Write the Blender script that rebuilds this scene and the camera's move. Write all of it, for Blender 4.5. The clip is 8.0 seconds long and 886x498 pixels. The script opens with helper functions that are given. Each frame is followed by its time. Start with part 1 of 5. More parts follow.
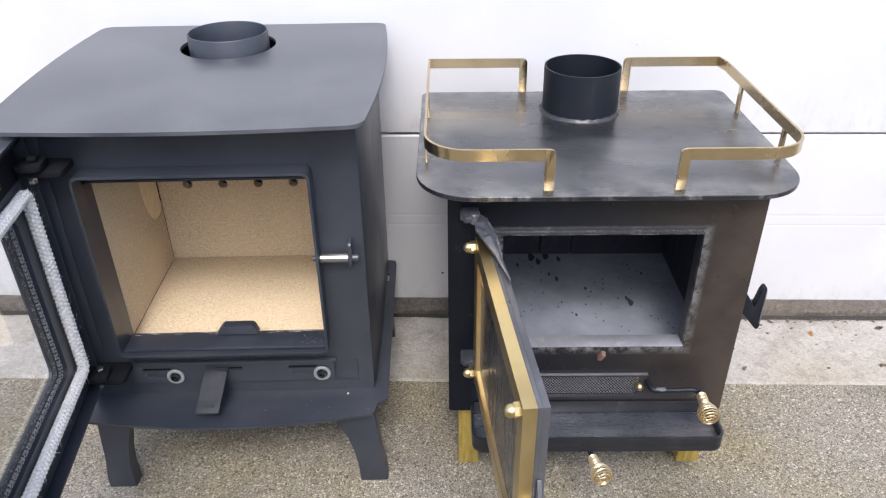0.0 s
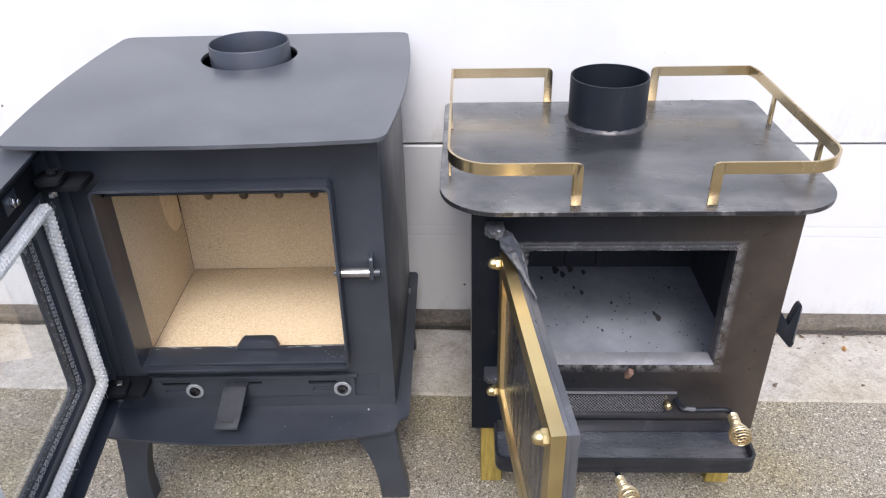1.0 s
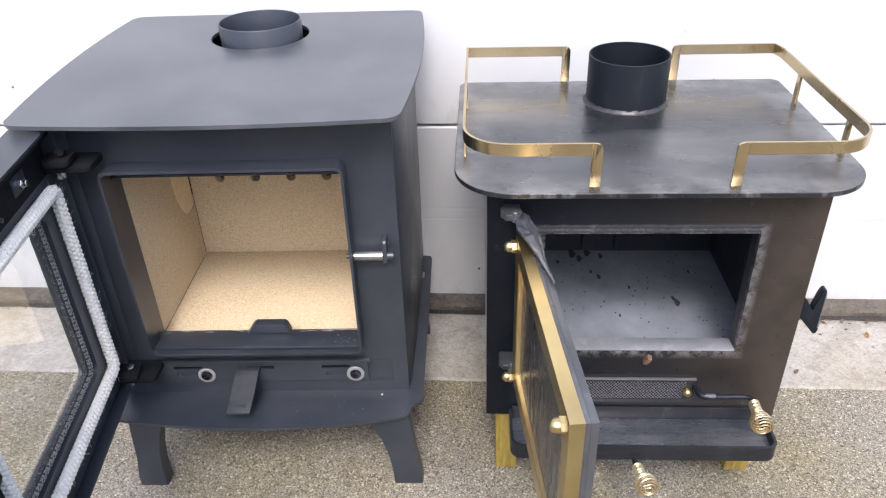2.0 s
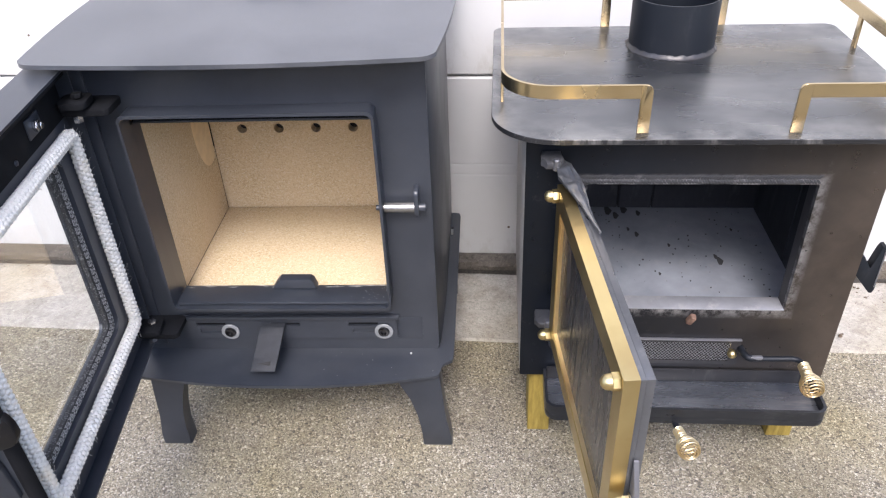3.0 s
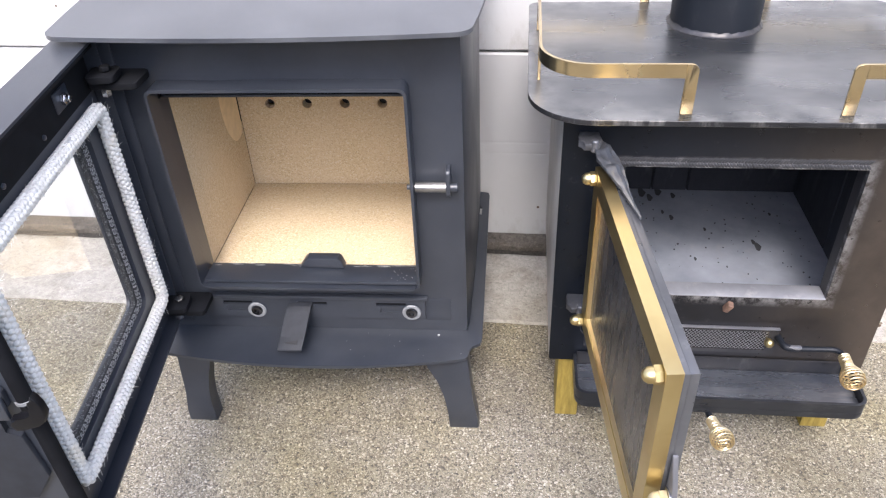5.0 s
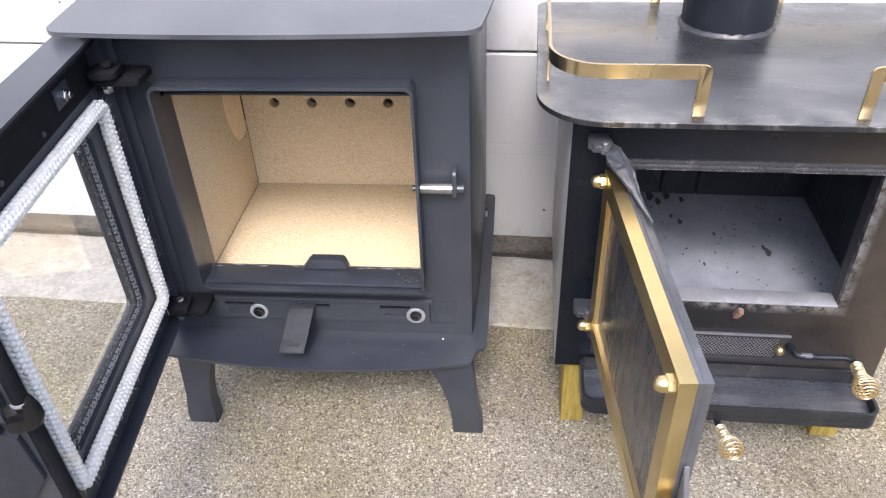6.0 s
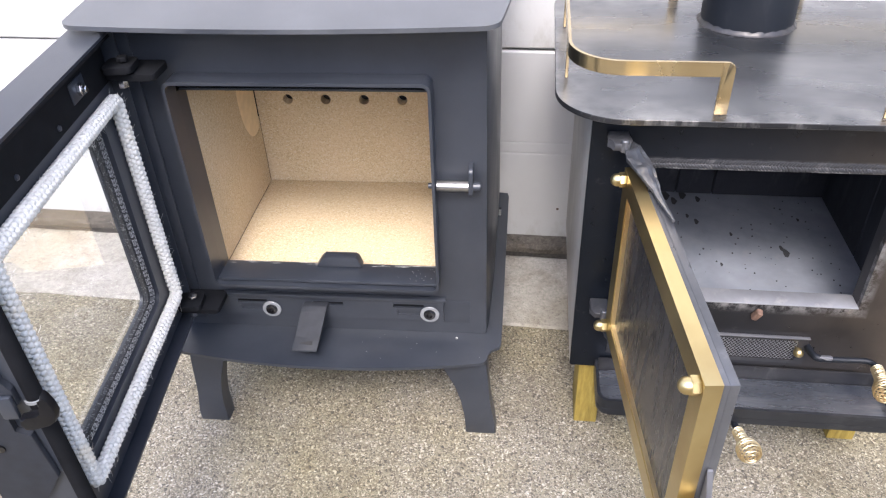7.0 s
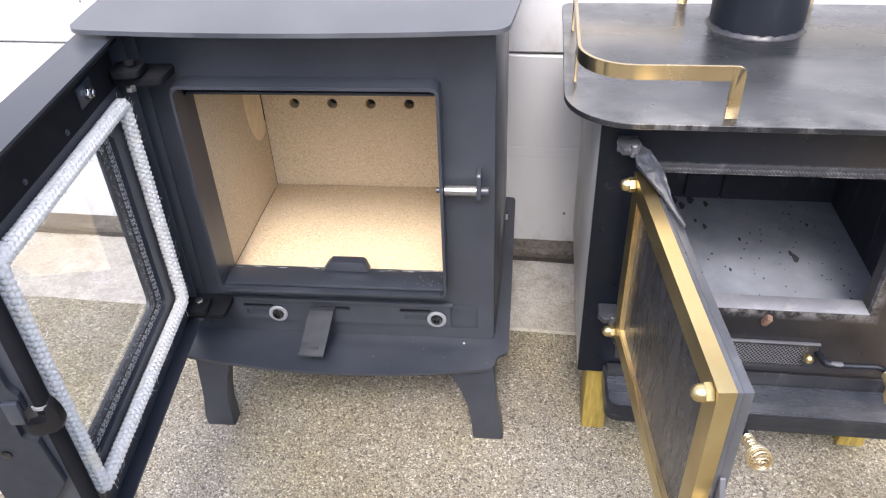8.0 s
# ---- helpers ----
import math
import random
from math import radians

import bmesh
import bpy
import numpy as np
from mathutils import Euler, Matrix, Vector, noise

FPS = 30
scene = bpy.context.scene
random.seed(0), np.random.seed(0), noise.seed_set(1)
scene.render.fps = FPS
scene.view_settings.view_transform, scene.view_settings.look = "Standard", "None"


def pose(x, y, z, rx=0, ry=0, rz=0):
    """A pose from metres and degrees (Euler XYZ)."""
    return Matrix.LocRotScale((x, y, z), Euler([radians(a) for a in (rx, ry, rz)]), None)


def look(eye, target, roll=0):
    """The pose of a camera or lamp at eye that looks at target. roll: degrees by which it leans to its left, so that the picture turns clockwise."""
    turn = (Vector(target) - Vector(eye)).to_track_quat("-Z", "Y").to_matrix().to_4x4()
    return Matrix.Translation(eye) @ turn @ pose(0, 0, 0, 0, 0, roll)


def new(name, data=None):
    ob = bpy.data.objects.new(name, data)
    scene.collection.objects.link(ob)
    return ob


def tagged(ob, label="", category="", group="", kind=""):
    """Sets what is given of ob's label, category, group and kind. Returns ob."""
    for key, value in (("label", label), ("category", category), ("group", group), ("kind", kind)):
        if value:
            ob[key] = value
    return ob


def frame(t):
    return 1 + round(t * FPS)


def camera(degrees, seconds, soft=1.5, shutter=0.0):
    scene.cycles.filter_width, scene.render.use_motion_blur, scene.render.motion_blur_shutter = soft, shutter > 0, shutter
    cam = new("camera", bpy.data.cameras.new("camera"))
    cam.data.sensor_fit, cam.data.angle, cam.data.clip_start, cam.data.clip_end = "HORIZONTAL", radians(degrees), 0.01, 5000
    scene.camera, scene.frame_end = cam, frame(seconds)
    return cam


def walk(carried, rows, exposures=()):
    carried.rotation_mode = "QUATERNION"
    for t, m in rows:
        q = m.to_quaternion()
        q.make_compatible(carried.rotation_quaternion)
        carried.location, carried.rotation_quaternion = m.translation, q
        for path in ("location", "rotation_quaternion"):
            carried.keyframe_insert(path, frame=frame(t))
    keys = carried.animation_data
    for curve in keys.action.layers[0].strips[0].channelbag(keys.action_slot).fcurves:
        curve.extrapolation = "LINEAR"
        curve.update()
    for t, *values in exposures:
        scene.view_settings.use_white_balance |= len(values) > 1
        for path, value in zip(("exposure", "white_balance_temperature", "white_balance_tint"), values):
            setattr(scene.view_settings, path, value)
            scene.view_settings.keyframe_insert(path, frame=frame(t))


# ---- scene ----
cam = camera(61.23, 8.0, 1.2)
ROWS = [
    (0, 0.0000, 0.0000, 1.2421, 1.329, -31.404, 0.552),
    (0.5, -0.0027, 0.0223, 1.2430, 2.038, -31.096, 0.811),
    (1, -0.0077, 0.0352, 1.2423, 2.716, -31.044, 1.156),
    (2.5, -0.0177, 0.0729, 1.2012, 4.174, -33.355, 1.798),
    (3, -0.0435, 0.0943, 1.1688, 4.947, -34.587, 2.040),
    (3.5, -0.0453, 0.1144, 1.1563, 5.726, -35.636, 2.288),
    (4, -0.0474, 0.1194, 1.1537, 6.252, -36.220, 2.362),
    (4.5, -0.0572, 0.1155, 1.1632, 6.565, -36.435, 2.305),
    (6, -0.0701, 0.1375, 1.1500, 7.311, -36.233, 1.851),
    (6.5, -0.0781, 0.1383, 1.1446, 7.663, -36.240, 1.805),
    (7, -0.0856, 0.1437, 1.1423, 7.964, -36.266, 1.810),
    (7.5, -0.0891, 0.1465, 1.1398, 8.156, -36.131, 1.896),
    (8, -0.0931, 0.1485, 1.1400, 8.223, -35.958, 1.906),
]
walk(cam, [(t, pose(x, y, z, 90 + pitch, roll, yaw)) for t, x, y, z, yaw, pitch, roll in ROWS], [(0.0, 1.59, 5850, 12), (1.2, 1.63, 5850, 12), (3.0, 1.89, 5950, 13), (8.0, 2.10, 5950, 13)])

# ---- sun, sky, exposure ----
SUN = Vector((0.04, -0.60, 0.80)).normalized()          # from the place towards the sun
world = bpy.data.worlds.new("sky")
scene.world = world
world.use_nodes = True
wn = world.node_tree
sky = wn.nodes.new("ShaderNodeTexSky")
sky.sky_type, sky.sun_disc = "NISHITA", False
sky.sun_elevation = math.asin(SUN.z)
sky.dust_density, sky.air_density = 4.0, 1.0
sky.sun_rotation = math.atan2(SUN.x, SUN.y)
wn.links.new(sky.outputs[0], wn.nodes["Background"].inputs[0])
wn.nodes["Background"].inputs[1].default_value = 0.15
sun = new("sun", bpy.data.lights.new("sun", "SUN"))
sun.data.energy, sun.data.angle, sun.data.color = 0.62, radians(14), (1.0, 0.93, 0.82)
sun.matrix_world = look(SUN * 20, (0, 0, 0))


# ---- materials ----
def material(name, base, rough=0.5, metal=0.0):
    m = bpy.data.materials.new(name)
    m.use_nodes = True
    b = m.node_tree.nodes["Principled BSDF"]
    b.inputs["Base Color"].default_value = (*base, 1)
    b.inputs["Roughness"].default_value = rough
    b.inputs["Metallic"].default_value = metal
    return m, m.node_tree, b


def noise_tex(nt, scale, detail=4.0, rough=0.55, space="Object", stretch=None):
    co = nt.nodes.new("ShaderNodeTexCoord")
    n = nt.nodes.new("ShaderNodeTexNoise")
    n.inputs["Scale"].default_value, n.inputs["Detail"].default_value = scale, detail
    n.inputs["Roughness"].default_value = rough
    src = co.outputs[space]
    if stretch:
        mp = nt.nodes.new("ShaderNodeMapping")
        mp.inputs["Scale"].default_value = stretch
        nt.links.new(src, mp.inputs["Vector"])
        src = mp.outputs[0]
    nt.links.new(src, n.inputs["Vector"])
    return n.outputs["Fac"]


def ramp(nt, src, stops):
    r = nt.nodes.new("ShaderNodeValToRGB")
    els = r.color_ramp.elements
    while len(els) < len(stops):
        els.new(0.5)
    for e, (p, c) in zip(els, stops):
        e.position = p
        e.color = (*c, 1) if not isinstance(c, float) else (c, c, c, 1)
    nt.links.new(src, r.inputs[0])
    return r.outputs[0]


def mix(nt, a, b, fac, how="MIX"):
    m = nt.nodes.new("ShaderNodeMix")
    m.data_type, m.blend_type = "RGBA", how
    for sock, v in ((m.inputs[6], a), (m.inputs[7], b), (m.inputs[0], fac)):
        if hasattr(v, "is_output"):
            nt.links.new(v, sock)
        elif isinstance(v, float):
            sock.default_value = v
        else:
            sock.default_value = (*v, 1)
    return m.outputs[2]


def bump(nt, b, height, strength, distance):
    n = nt.nodes.new("ShaderNodeBump")
    n.inputs["Strength"].default_value, n.inputs["Distance"].default_value = strength, distance
    nt.links.new(height, n.inputs["Height"])
    nt.links.new(n.outputs[0], b.inputs["Normal"])


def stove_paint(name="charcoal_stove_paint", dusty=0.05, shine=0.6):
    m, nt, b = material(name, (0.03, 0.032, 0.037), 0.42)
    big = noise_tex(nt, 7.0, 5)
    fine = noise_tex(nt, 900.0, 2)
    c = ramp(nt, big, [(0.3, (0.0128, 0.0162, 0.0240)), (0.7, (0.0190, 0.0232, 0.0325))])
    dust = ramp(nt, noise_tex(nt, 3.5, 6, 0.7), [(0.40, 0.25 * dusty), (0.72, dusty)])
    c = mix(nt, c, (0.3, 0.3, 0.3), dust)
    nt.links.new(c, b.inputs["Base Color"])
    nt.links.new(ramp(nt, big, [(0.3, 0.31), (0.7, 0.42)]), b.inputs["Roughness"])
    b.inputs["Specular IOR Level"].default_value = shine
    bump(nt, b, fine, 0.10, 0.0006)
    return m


def raw_steel(name, dark, light, rough=(0.32, 0.55), metal=0.55, scuff=0.5, grain=(1.0, 1.0, 0.35), relief=0.12):
    m, nt, b = material(name, dark, 0.45, metal)
    a = noise_tex(nt, 5.0, 6, 0.6)
    s = noise_tex(nt, 26.0, 5, 0.65, stretch=grain)
    c = ramp(nt, a, [(0.28, dark), (0.55, tuple(0.5 * (p + q) for p, q in zip(dark, light))), (0.78, light)])
    sc = ramp(nt, s, [(0.56, 0.0), (0.78, scuff)])
    c = mix(nt, c, (0.33, 0.32, 0.31), sc)
    pits = ramp(nt, noise_tex(nt, 120.0, 3), [(0.66, 0.0), (0.92, 0.12)])
    c = mix(nt, c, tuple(0.35 * x for x in dark), pits)
    nt.links.new(c, b.inputs["Base Color"])
    nt.links.new(ramp(nt, s, [(0.3, rough[0]), (0.7, rough[1])]), b.inputs["Roughness"])
    bump(nt, b, s, relief, 0.001)
    return m


def top_steel():
    """Bare mill-scale plate: cloudy grey, wiped pale streaks, dull smudges, whitened towards its rim."""
    m, nt, b = material("mill_scale_plate", (0.2, 0.2, 0.2), 0.34, 0.88)
    cloud = noise_tex(nt, 3.2, 4, 0.5, stretch=(1.0, 1.6, 1.0))
    c = ramp(nt, cloud, [(0.30, (0.078, 0.083, 0.090)), (0.52, (0.126, 0.130, 0.137)), (0.72, (0.215, 0.216, 0.219))])
    wipe = noise_tex(nt, 7.0, 5, 0.5, stretch=(0.6, 1.7, 1.0))
    c = mix(nt, c, (0.47, 0.46, 0.45), ramp(nt, wipe, [(0.54, 0.0), (0.84, 0.26)]))
    smudge = noise_tex(nt, 11.0, 3, 0.5, stretch=(1.0, 1.5, 1.0))
    c = mix(nt, c, (0.085, 0.088, 0.095), ramp(nt, smudge, [(0.63, 0.0), (0.76, 0.55)]))
    co = nt.nodes.new("ShaderNodeTexCoord")
    sep = nt.nodes.new("ShaderNodeSeparateXYZ")
    nt.links.new(co.outputs["Object"], sep.inputs[0])
    edge = []
    for axis, lo, hi in ((0, 0.255, 0.328), (1, 0.175, 0.250)):
        away = nt.nodes.new("ShaderNodeMath")
        away.operation = "ABSOLUTE"
        nt.links.new(sep.outputs[axis], away.inputs[0])
        span = nt.nodes.new("ShaderNodeMapRange")
        span.inputs[1].default_value, span.inputs[2].default_value = lo, hi
        nt.links.new(away.outputs[0], span.inputs[0])
        edge.append(span.outputs[0])
    rim = nt.nodes.new("ShaderNodeMath")
    rim.operation = "MAXIMUM"
    nt.links.new(edge[0], rim.inputs[0])
    nt.links.new(edge[1], rim.inputs[1])
    worn = nt.nodes.new("ShaderNodeMath")
    worn.operation = "MULTIPLY"
    nt.links.new(rim.outputs[0], worn.inputs[0])
    nt.links.new(ramp(nt, noise_tex(nt, 13.0, 6, 0.6), [(0.38, 0.0), (0.66, 0.5)]), worn.inputs[1])
    c = mix(nt, c, (0.50, 0.49, 0.47), worn.outputs[0])
    nt.links.new(c, b.inputs["Base Color"])
    nt.links.new(ramp(nt, wipe, [(0.3, 0.22), (0.7, 0.35)]), b.inputs["Roughness"])
    return m


def blue_to_brown_steel():
    """Front plate: blue black towards the hinge, brown towards the latch, scuffed."""
    m, nt, b = material("blue_to_brown_front_steel", (0.03, 0.03, 0.03), 0.4, 0.7)
    co = nt.nodes.new("ShaderNodeTexCoord")
    sep = nt.nodes.new("ShaderNodeSeparateXYZ")
    nt.links.new(co.outputs["Object"], sep.inputs[0])
    n = noise_tex(nt, 7.0, 6, 0.6)
    add = nt.nodes.new("ShaderNodeMath")
    add.operation = "MULTIPLY_ADD"
    nt.links.new(n, add.inputs[0])
    add.inputs[1].default_value = 0.22
    nt.links.new(sep.outputs[0], add.inputs[2])
    sh = nt.nodes.new("ShaderNodeMapRange")
    sh.inputs[1].default_value, sh.inputs[2].default_value = -0.17, 0.39
    nt.links.new(add.outputs[0], sh.inputs[0])
    c = ramp(nt, sh.outputs[0], [(0.0, (0.008, 0.011, 0.017)), (0.30, (0.017, 0.020, 0.028)), (0.6, (0.034, 0.033, 0.035)), (0.84, (0.062, 0.053, 0.046)), (1.0, (0.100, 0.082, 0.068))])
    s = noise_tex(nt, 30.0, 6, 0.7)
    c = mix(nt, c, (0.30, 0.29, 0.28), ramp(nt, s, [(0.62, 0.0), (0.85, 0.22)]))
    c = mix(nt, c, (0.010, 0.010, 0.011), ramp(nt, noise_tex(nt, 6.0, 5, 0.6), [(0.50, 0.0), (0.70, 0.35)]))
    gap = []
    for axis, mid, half in ((0, -0.003, 0.175), (2, 0.037, 0.124)):
        off = nt.nodes.new("ShaderNodeMath")
        off.operation = "SUBTRACT"
        nt.links.new(sep.outputs[axis], off.inputs[0])
        off.inputs[1].default_value = mid
        away = nt.nodes.new("ShaderNodeMath")
        away.operation = "ABSOLUTE"
        nt.links.new(off.outputs[0], away.inputs[0])
        past = nt.nodes.new("ShaderNodeMath")
        past.operation = "SUBTRACT"
        nt.links.new(away.outputs[0], past.inputs[0])
        past.inputs[1].default_value = half
        gap.append(past)
    far = nt.nodes.new("ShaderNodeMath")
    far.operation = "MAXIMUM"
    nt.links.new(gap[0].outputs[0], far.inputs[0])
    nt.links.new(gap[1].outputs[0], far.inputs[1])
    rim = nt.nodes.new("ShaderNodeMapRange")
    rim.inputs[1].default_value, rim.inputs[2].default_value = 0.020, 0.003
    nt.links.new(far.outputs[0], rim.inputs[0])
    wear = nt.nodes.new("ShaderNodeMath")
    wear.operation = "MULTIPLY"
    nt.links.new(rim.outputs[0], wear.inputs[0])
    nt.links.new(ramp(nt, noise_tex(nt, 45.0, 6, 0.7), [(0.40, 0.0), (0.62, 0.85)]), wear.inputs[1])
    c = mix(nt, c, (0.33, 0.325, 0.33), wear.outputs[0])
    nt.links.new(c, b.inputs["Base Color"])
    nt.links.new(ramp(nt, s, [(0.3, 0.25), (0.7, 0.46)]), b.inputs["Roughness"])
    bump(nt, b, s, 0.12, 0.001)
    return m


def brass(name="brushed_brass", base=(0.60, 0.485, 0.24), rough=(0.28, 0.40)):
    m, nt, b = material(name, base, 0.3, 1.0)
    s = noise_tex(nt, 16.0, 6, 0.6)
    c = ramp(nt, s, [(0.3, tuple(0.9 * x for x in base)), (0.7, base)])
    tar = ramp(nt, noise_tex(nt, 18.0, 6), [(0.68, 0.0), (0.82, 0.5)])
    c = mix(nt, c, (0.40, 0.26, 0.10), tar)
    c = mix(nt, c, tuple(x * y for x, y in zip(base, (0.62, 0.52, 0.42))), ramp(nt, noise_tex(nt, 5.0, 4), [(0.48, 0.0), (0.68, 0.7)]))
    nt.links.new(c, b.inputs["Base Color"])
    nt.links.new(ramp(nt, s, [(0.3, rough[0]), (0.7, rough[1])]), b.inputs["Roughness"])
    bump(nt, b, noise_tex(nt, 300.0, 3), 0.04, 0.0004)
    return m


def vermiculite():
    m, nt, b = material("vermiculite_board", (0.397, 0.303, 0.187), 0.9)
    co = nt.nodes.new("ShaderNodeTexCoord")
    v = nt.nodes.new("ShaderNodeTexVoronoi")
    v.inputs["Scale"].default_value = 420.0
    nt.links.new(co.outputs["Object"], v.inputs["Vector"])
    n = noise_tex(nt, 190.0, 4, 0.7)
    cell = nt.nodes.new("ShaderNodeSeparateColor")
    nt.links.new(v.outputs["Color"], cell.inputs[0])
    c = ramp(nt, cell.outputs[0], [(0.0, (0.411, 0.318, 0.191)), (0.25, (0.516, 0.411, 0.256)), (0.8, (0.570, 0.466, 0.303)), (1.0, (0.620, 0.548, 0.419))])
    c = mix(nt, c, (0.332, 0.253, 0.151), ramp(nt, n, [(0.57, 0.0), (0.70, 0.6)]))
    c = mix(nt, c, (0.591, 0.473, 0.318), ramp(nt, noise_tex(nt, 9.0, 3), [(0.35, 0.0), (0.7, 0.45)]))
    nt.links.new(c, b.inputs["Base Color"])
    bump(nt, b, n, 0.5, 0.0012)
    return m


def aggregate():
    """Exposed aggregate: dark, brown, tan and pale chips of two sizes set in a sandy paste."""
    m, nt, b = material("exposed_aggregate_concrete", (0.234, 0.211, 0.164), 0.85)
    co = nt.nodes.new("ShaderNodeTexCoord")
    cols, dist = [], []
    for sc, w in ((260.0, 0.0), (560.0, 3.0)):
        mp = nt.nodes.new("ShaderNodeMapping")
        mp.inputs["Location"].default_value = (w, w, w)
        nt.links.new(co.outputs["Object"], mp.inputs[0])
        v = nt.nodes.new("ShaderNodeTexVoronoi")
        v.inputs["Scale"].default_value = sc
        nt.links.new(mp.outputs[0], v.inputs["Vector"])
        sep = nt.nodes.new("ShaderNodeSeparateColor")
        nt.links.new(v.outputs["Color"], sep.inputs[0])
        cols.append(ramp(nt, sep.outputs[0], [(0.0, (0.052, 0.048, 0.040)), (0.15, (0.082, 0.073, 0.058)), (0.28, (0.122, 0.104, 0.076)), (0.45, (0.172, 0.151, 0.111)), (0.8, (0.212, 0.192, 0.148)), (0.88, (0.29, 0.267, 0.217)), (1.0, (0.40, 0.377, 0.322))]))
        dist.append(v.outputs["Distance"])
    pick = ramp(nt, noise_tex(nt, 130.0, 2), [(0.46, 0.0), (0.54, 1.0)])
    c = mix(nt, cols[0], cols[1], pick)
    c = mix(nt, c, (0.211, 0.186, 0.140), ramp(nt, noise_tex(nt, 320.0, 3, 0.7), [(0.58, 0.0), (0.66, 0.5)]))
    c = mix(nt, c, (0.52, 0.51, 0.49), ramp(nt, noise_tex(nt, 3.0, 6, 0.65), [(0.46, 0.0), (0.70, 0.65)]), "MULTIPLY")
    c = mix(nt, c, (0.95, 0.90, 0.62), ramp(nt, noise_tex(nt, 2.6, 6, 0.6), [(0.44, 0.0), (0.66, 0.7)]), "MULTIPLY")
    nt.links.new(c, b.inputs["Base Color"])
    hh = nt.nodes.new("ShaderNodeMath")
    hh.operation = "MULTIPLY"
    hh.inputs[1].default_value = -1.0
    nt.links.new(dist[0], hh.inputs[0])
    bump(nt, b, hh.outputs[0], 0.4, 0.003)
    return m


def concrete(name, tint, worn, scale, contrast):
    """Exposed aggregate in a cement paste: stone chips of several tones, stains, pits."""
    m, nt, b = material(name, tint, 0.85)
    co = nt.nodes.new("ShaderNodeTexCoord")
    warp = nt.nodes.new("ShaderNodeTexNoise")
    warp.inputs["Scale"].default_value = 60.0
    nt.links.new(co.outputs["Object"], warp.inputs["Vector"])
    mv = nt.nodes.new("ShaderNodeMix")
    mv.data_type = "VECTOR"
    mv.inputs[0].default_value = 0.006
    nt.links.new(co.outputs["Object"], mv.inputs[4])
    nt.links.new(warp.outputs["Color"], mv.inputs[5])
    cols, heights = [], []
    for sc in (scale, scale * 2.1):
        v = nt.nodes.new("ShaderNodeTexVoronoi")
        v.inputs["Scale"].default_value = sc
        nt.links.new(mv.outputs[1], v.inputs["Vector"])
        sep = nt.nodes.new("ShaderNodeSeparateColor")
        nt.links.new(v.outputs["Color"], sep.inputs[0])
        k = contrast
        lo = tuple(t * (1 - k) for t in tint)
        hi = tuple(min(0.85, t * (1 + k)) for t in tint)
        cols.append(ramp(nt, sep.outputs[0], [(0.0, tuple(t * (1 - 1.15 * k) for t in tint)), (0.16, lo), (0.3, tint), (0.72, tuple(1.08 * t for t in tint)), (0.9, hi), (1.0, tuple(1.3 * t for t in tint))]))
        heights.append(v.outputs["Distance"])
    c = mix(nt, cols[0], cols[1], 0.35)
    c = mix(nt, c, worn, ramp(nt, noise_tex(nt, 170.0, 5, 0.75), [(0.53, 0.0), (0.66, 0.75)]))
    c = mix(nt, c, tuple(0.55 * t for t in tint), ramp(nt, noise_tex(nt, 2.6, 6, 0.6), [(0.5, 0.0), (0.75, 0.4)]))
    c = mix(nt, c, (0.80, 0.74, 0.56), ramp(nt, noise_tex(nt, 1.7, 5), [(0.46, 0.0), (0.70, 0.6)]), "MULTIPLY")
    c = mix(nt, c, (0.72, 0.70, 0.68), ramp(nt, noise_tex(nt, 14.0, 7, 0.7), [(0.48, 0.0), (0.62, 0.8)]), "MULTIPLY")
    c = mix(nt, c, (0.30, 0.29, 0.28), ramp(nt, noise_tex(nt, 190.0, 4, 0.7), [(0.60, 0.0), (0.68, 0.75)]), "MULTIPLY")
    nt.links.new(c, b.inputs["Base Color"])
    add = nt.nodes.new("ShaderNodeMath")
    add.operation = "ADD"
    nt.links.new(heights[0], add.inputs[0])
    nt.links.new(heights[1], add.inputs[1])
    inv = nt.nodes.new("ShaderNodeMath")
    inv.operation = "MULTIPLY"
    inv.inputs[1].default_value = -1.0
    nt.links.new(add.outputs[0], inv.inputs[0])
    bump(nt, b, inv.outputs[0], 0.35, 0.003)
    return m


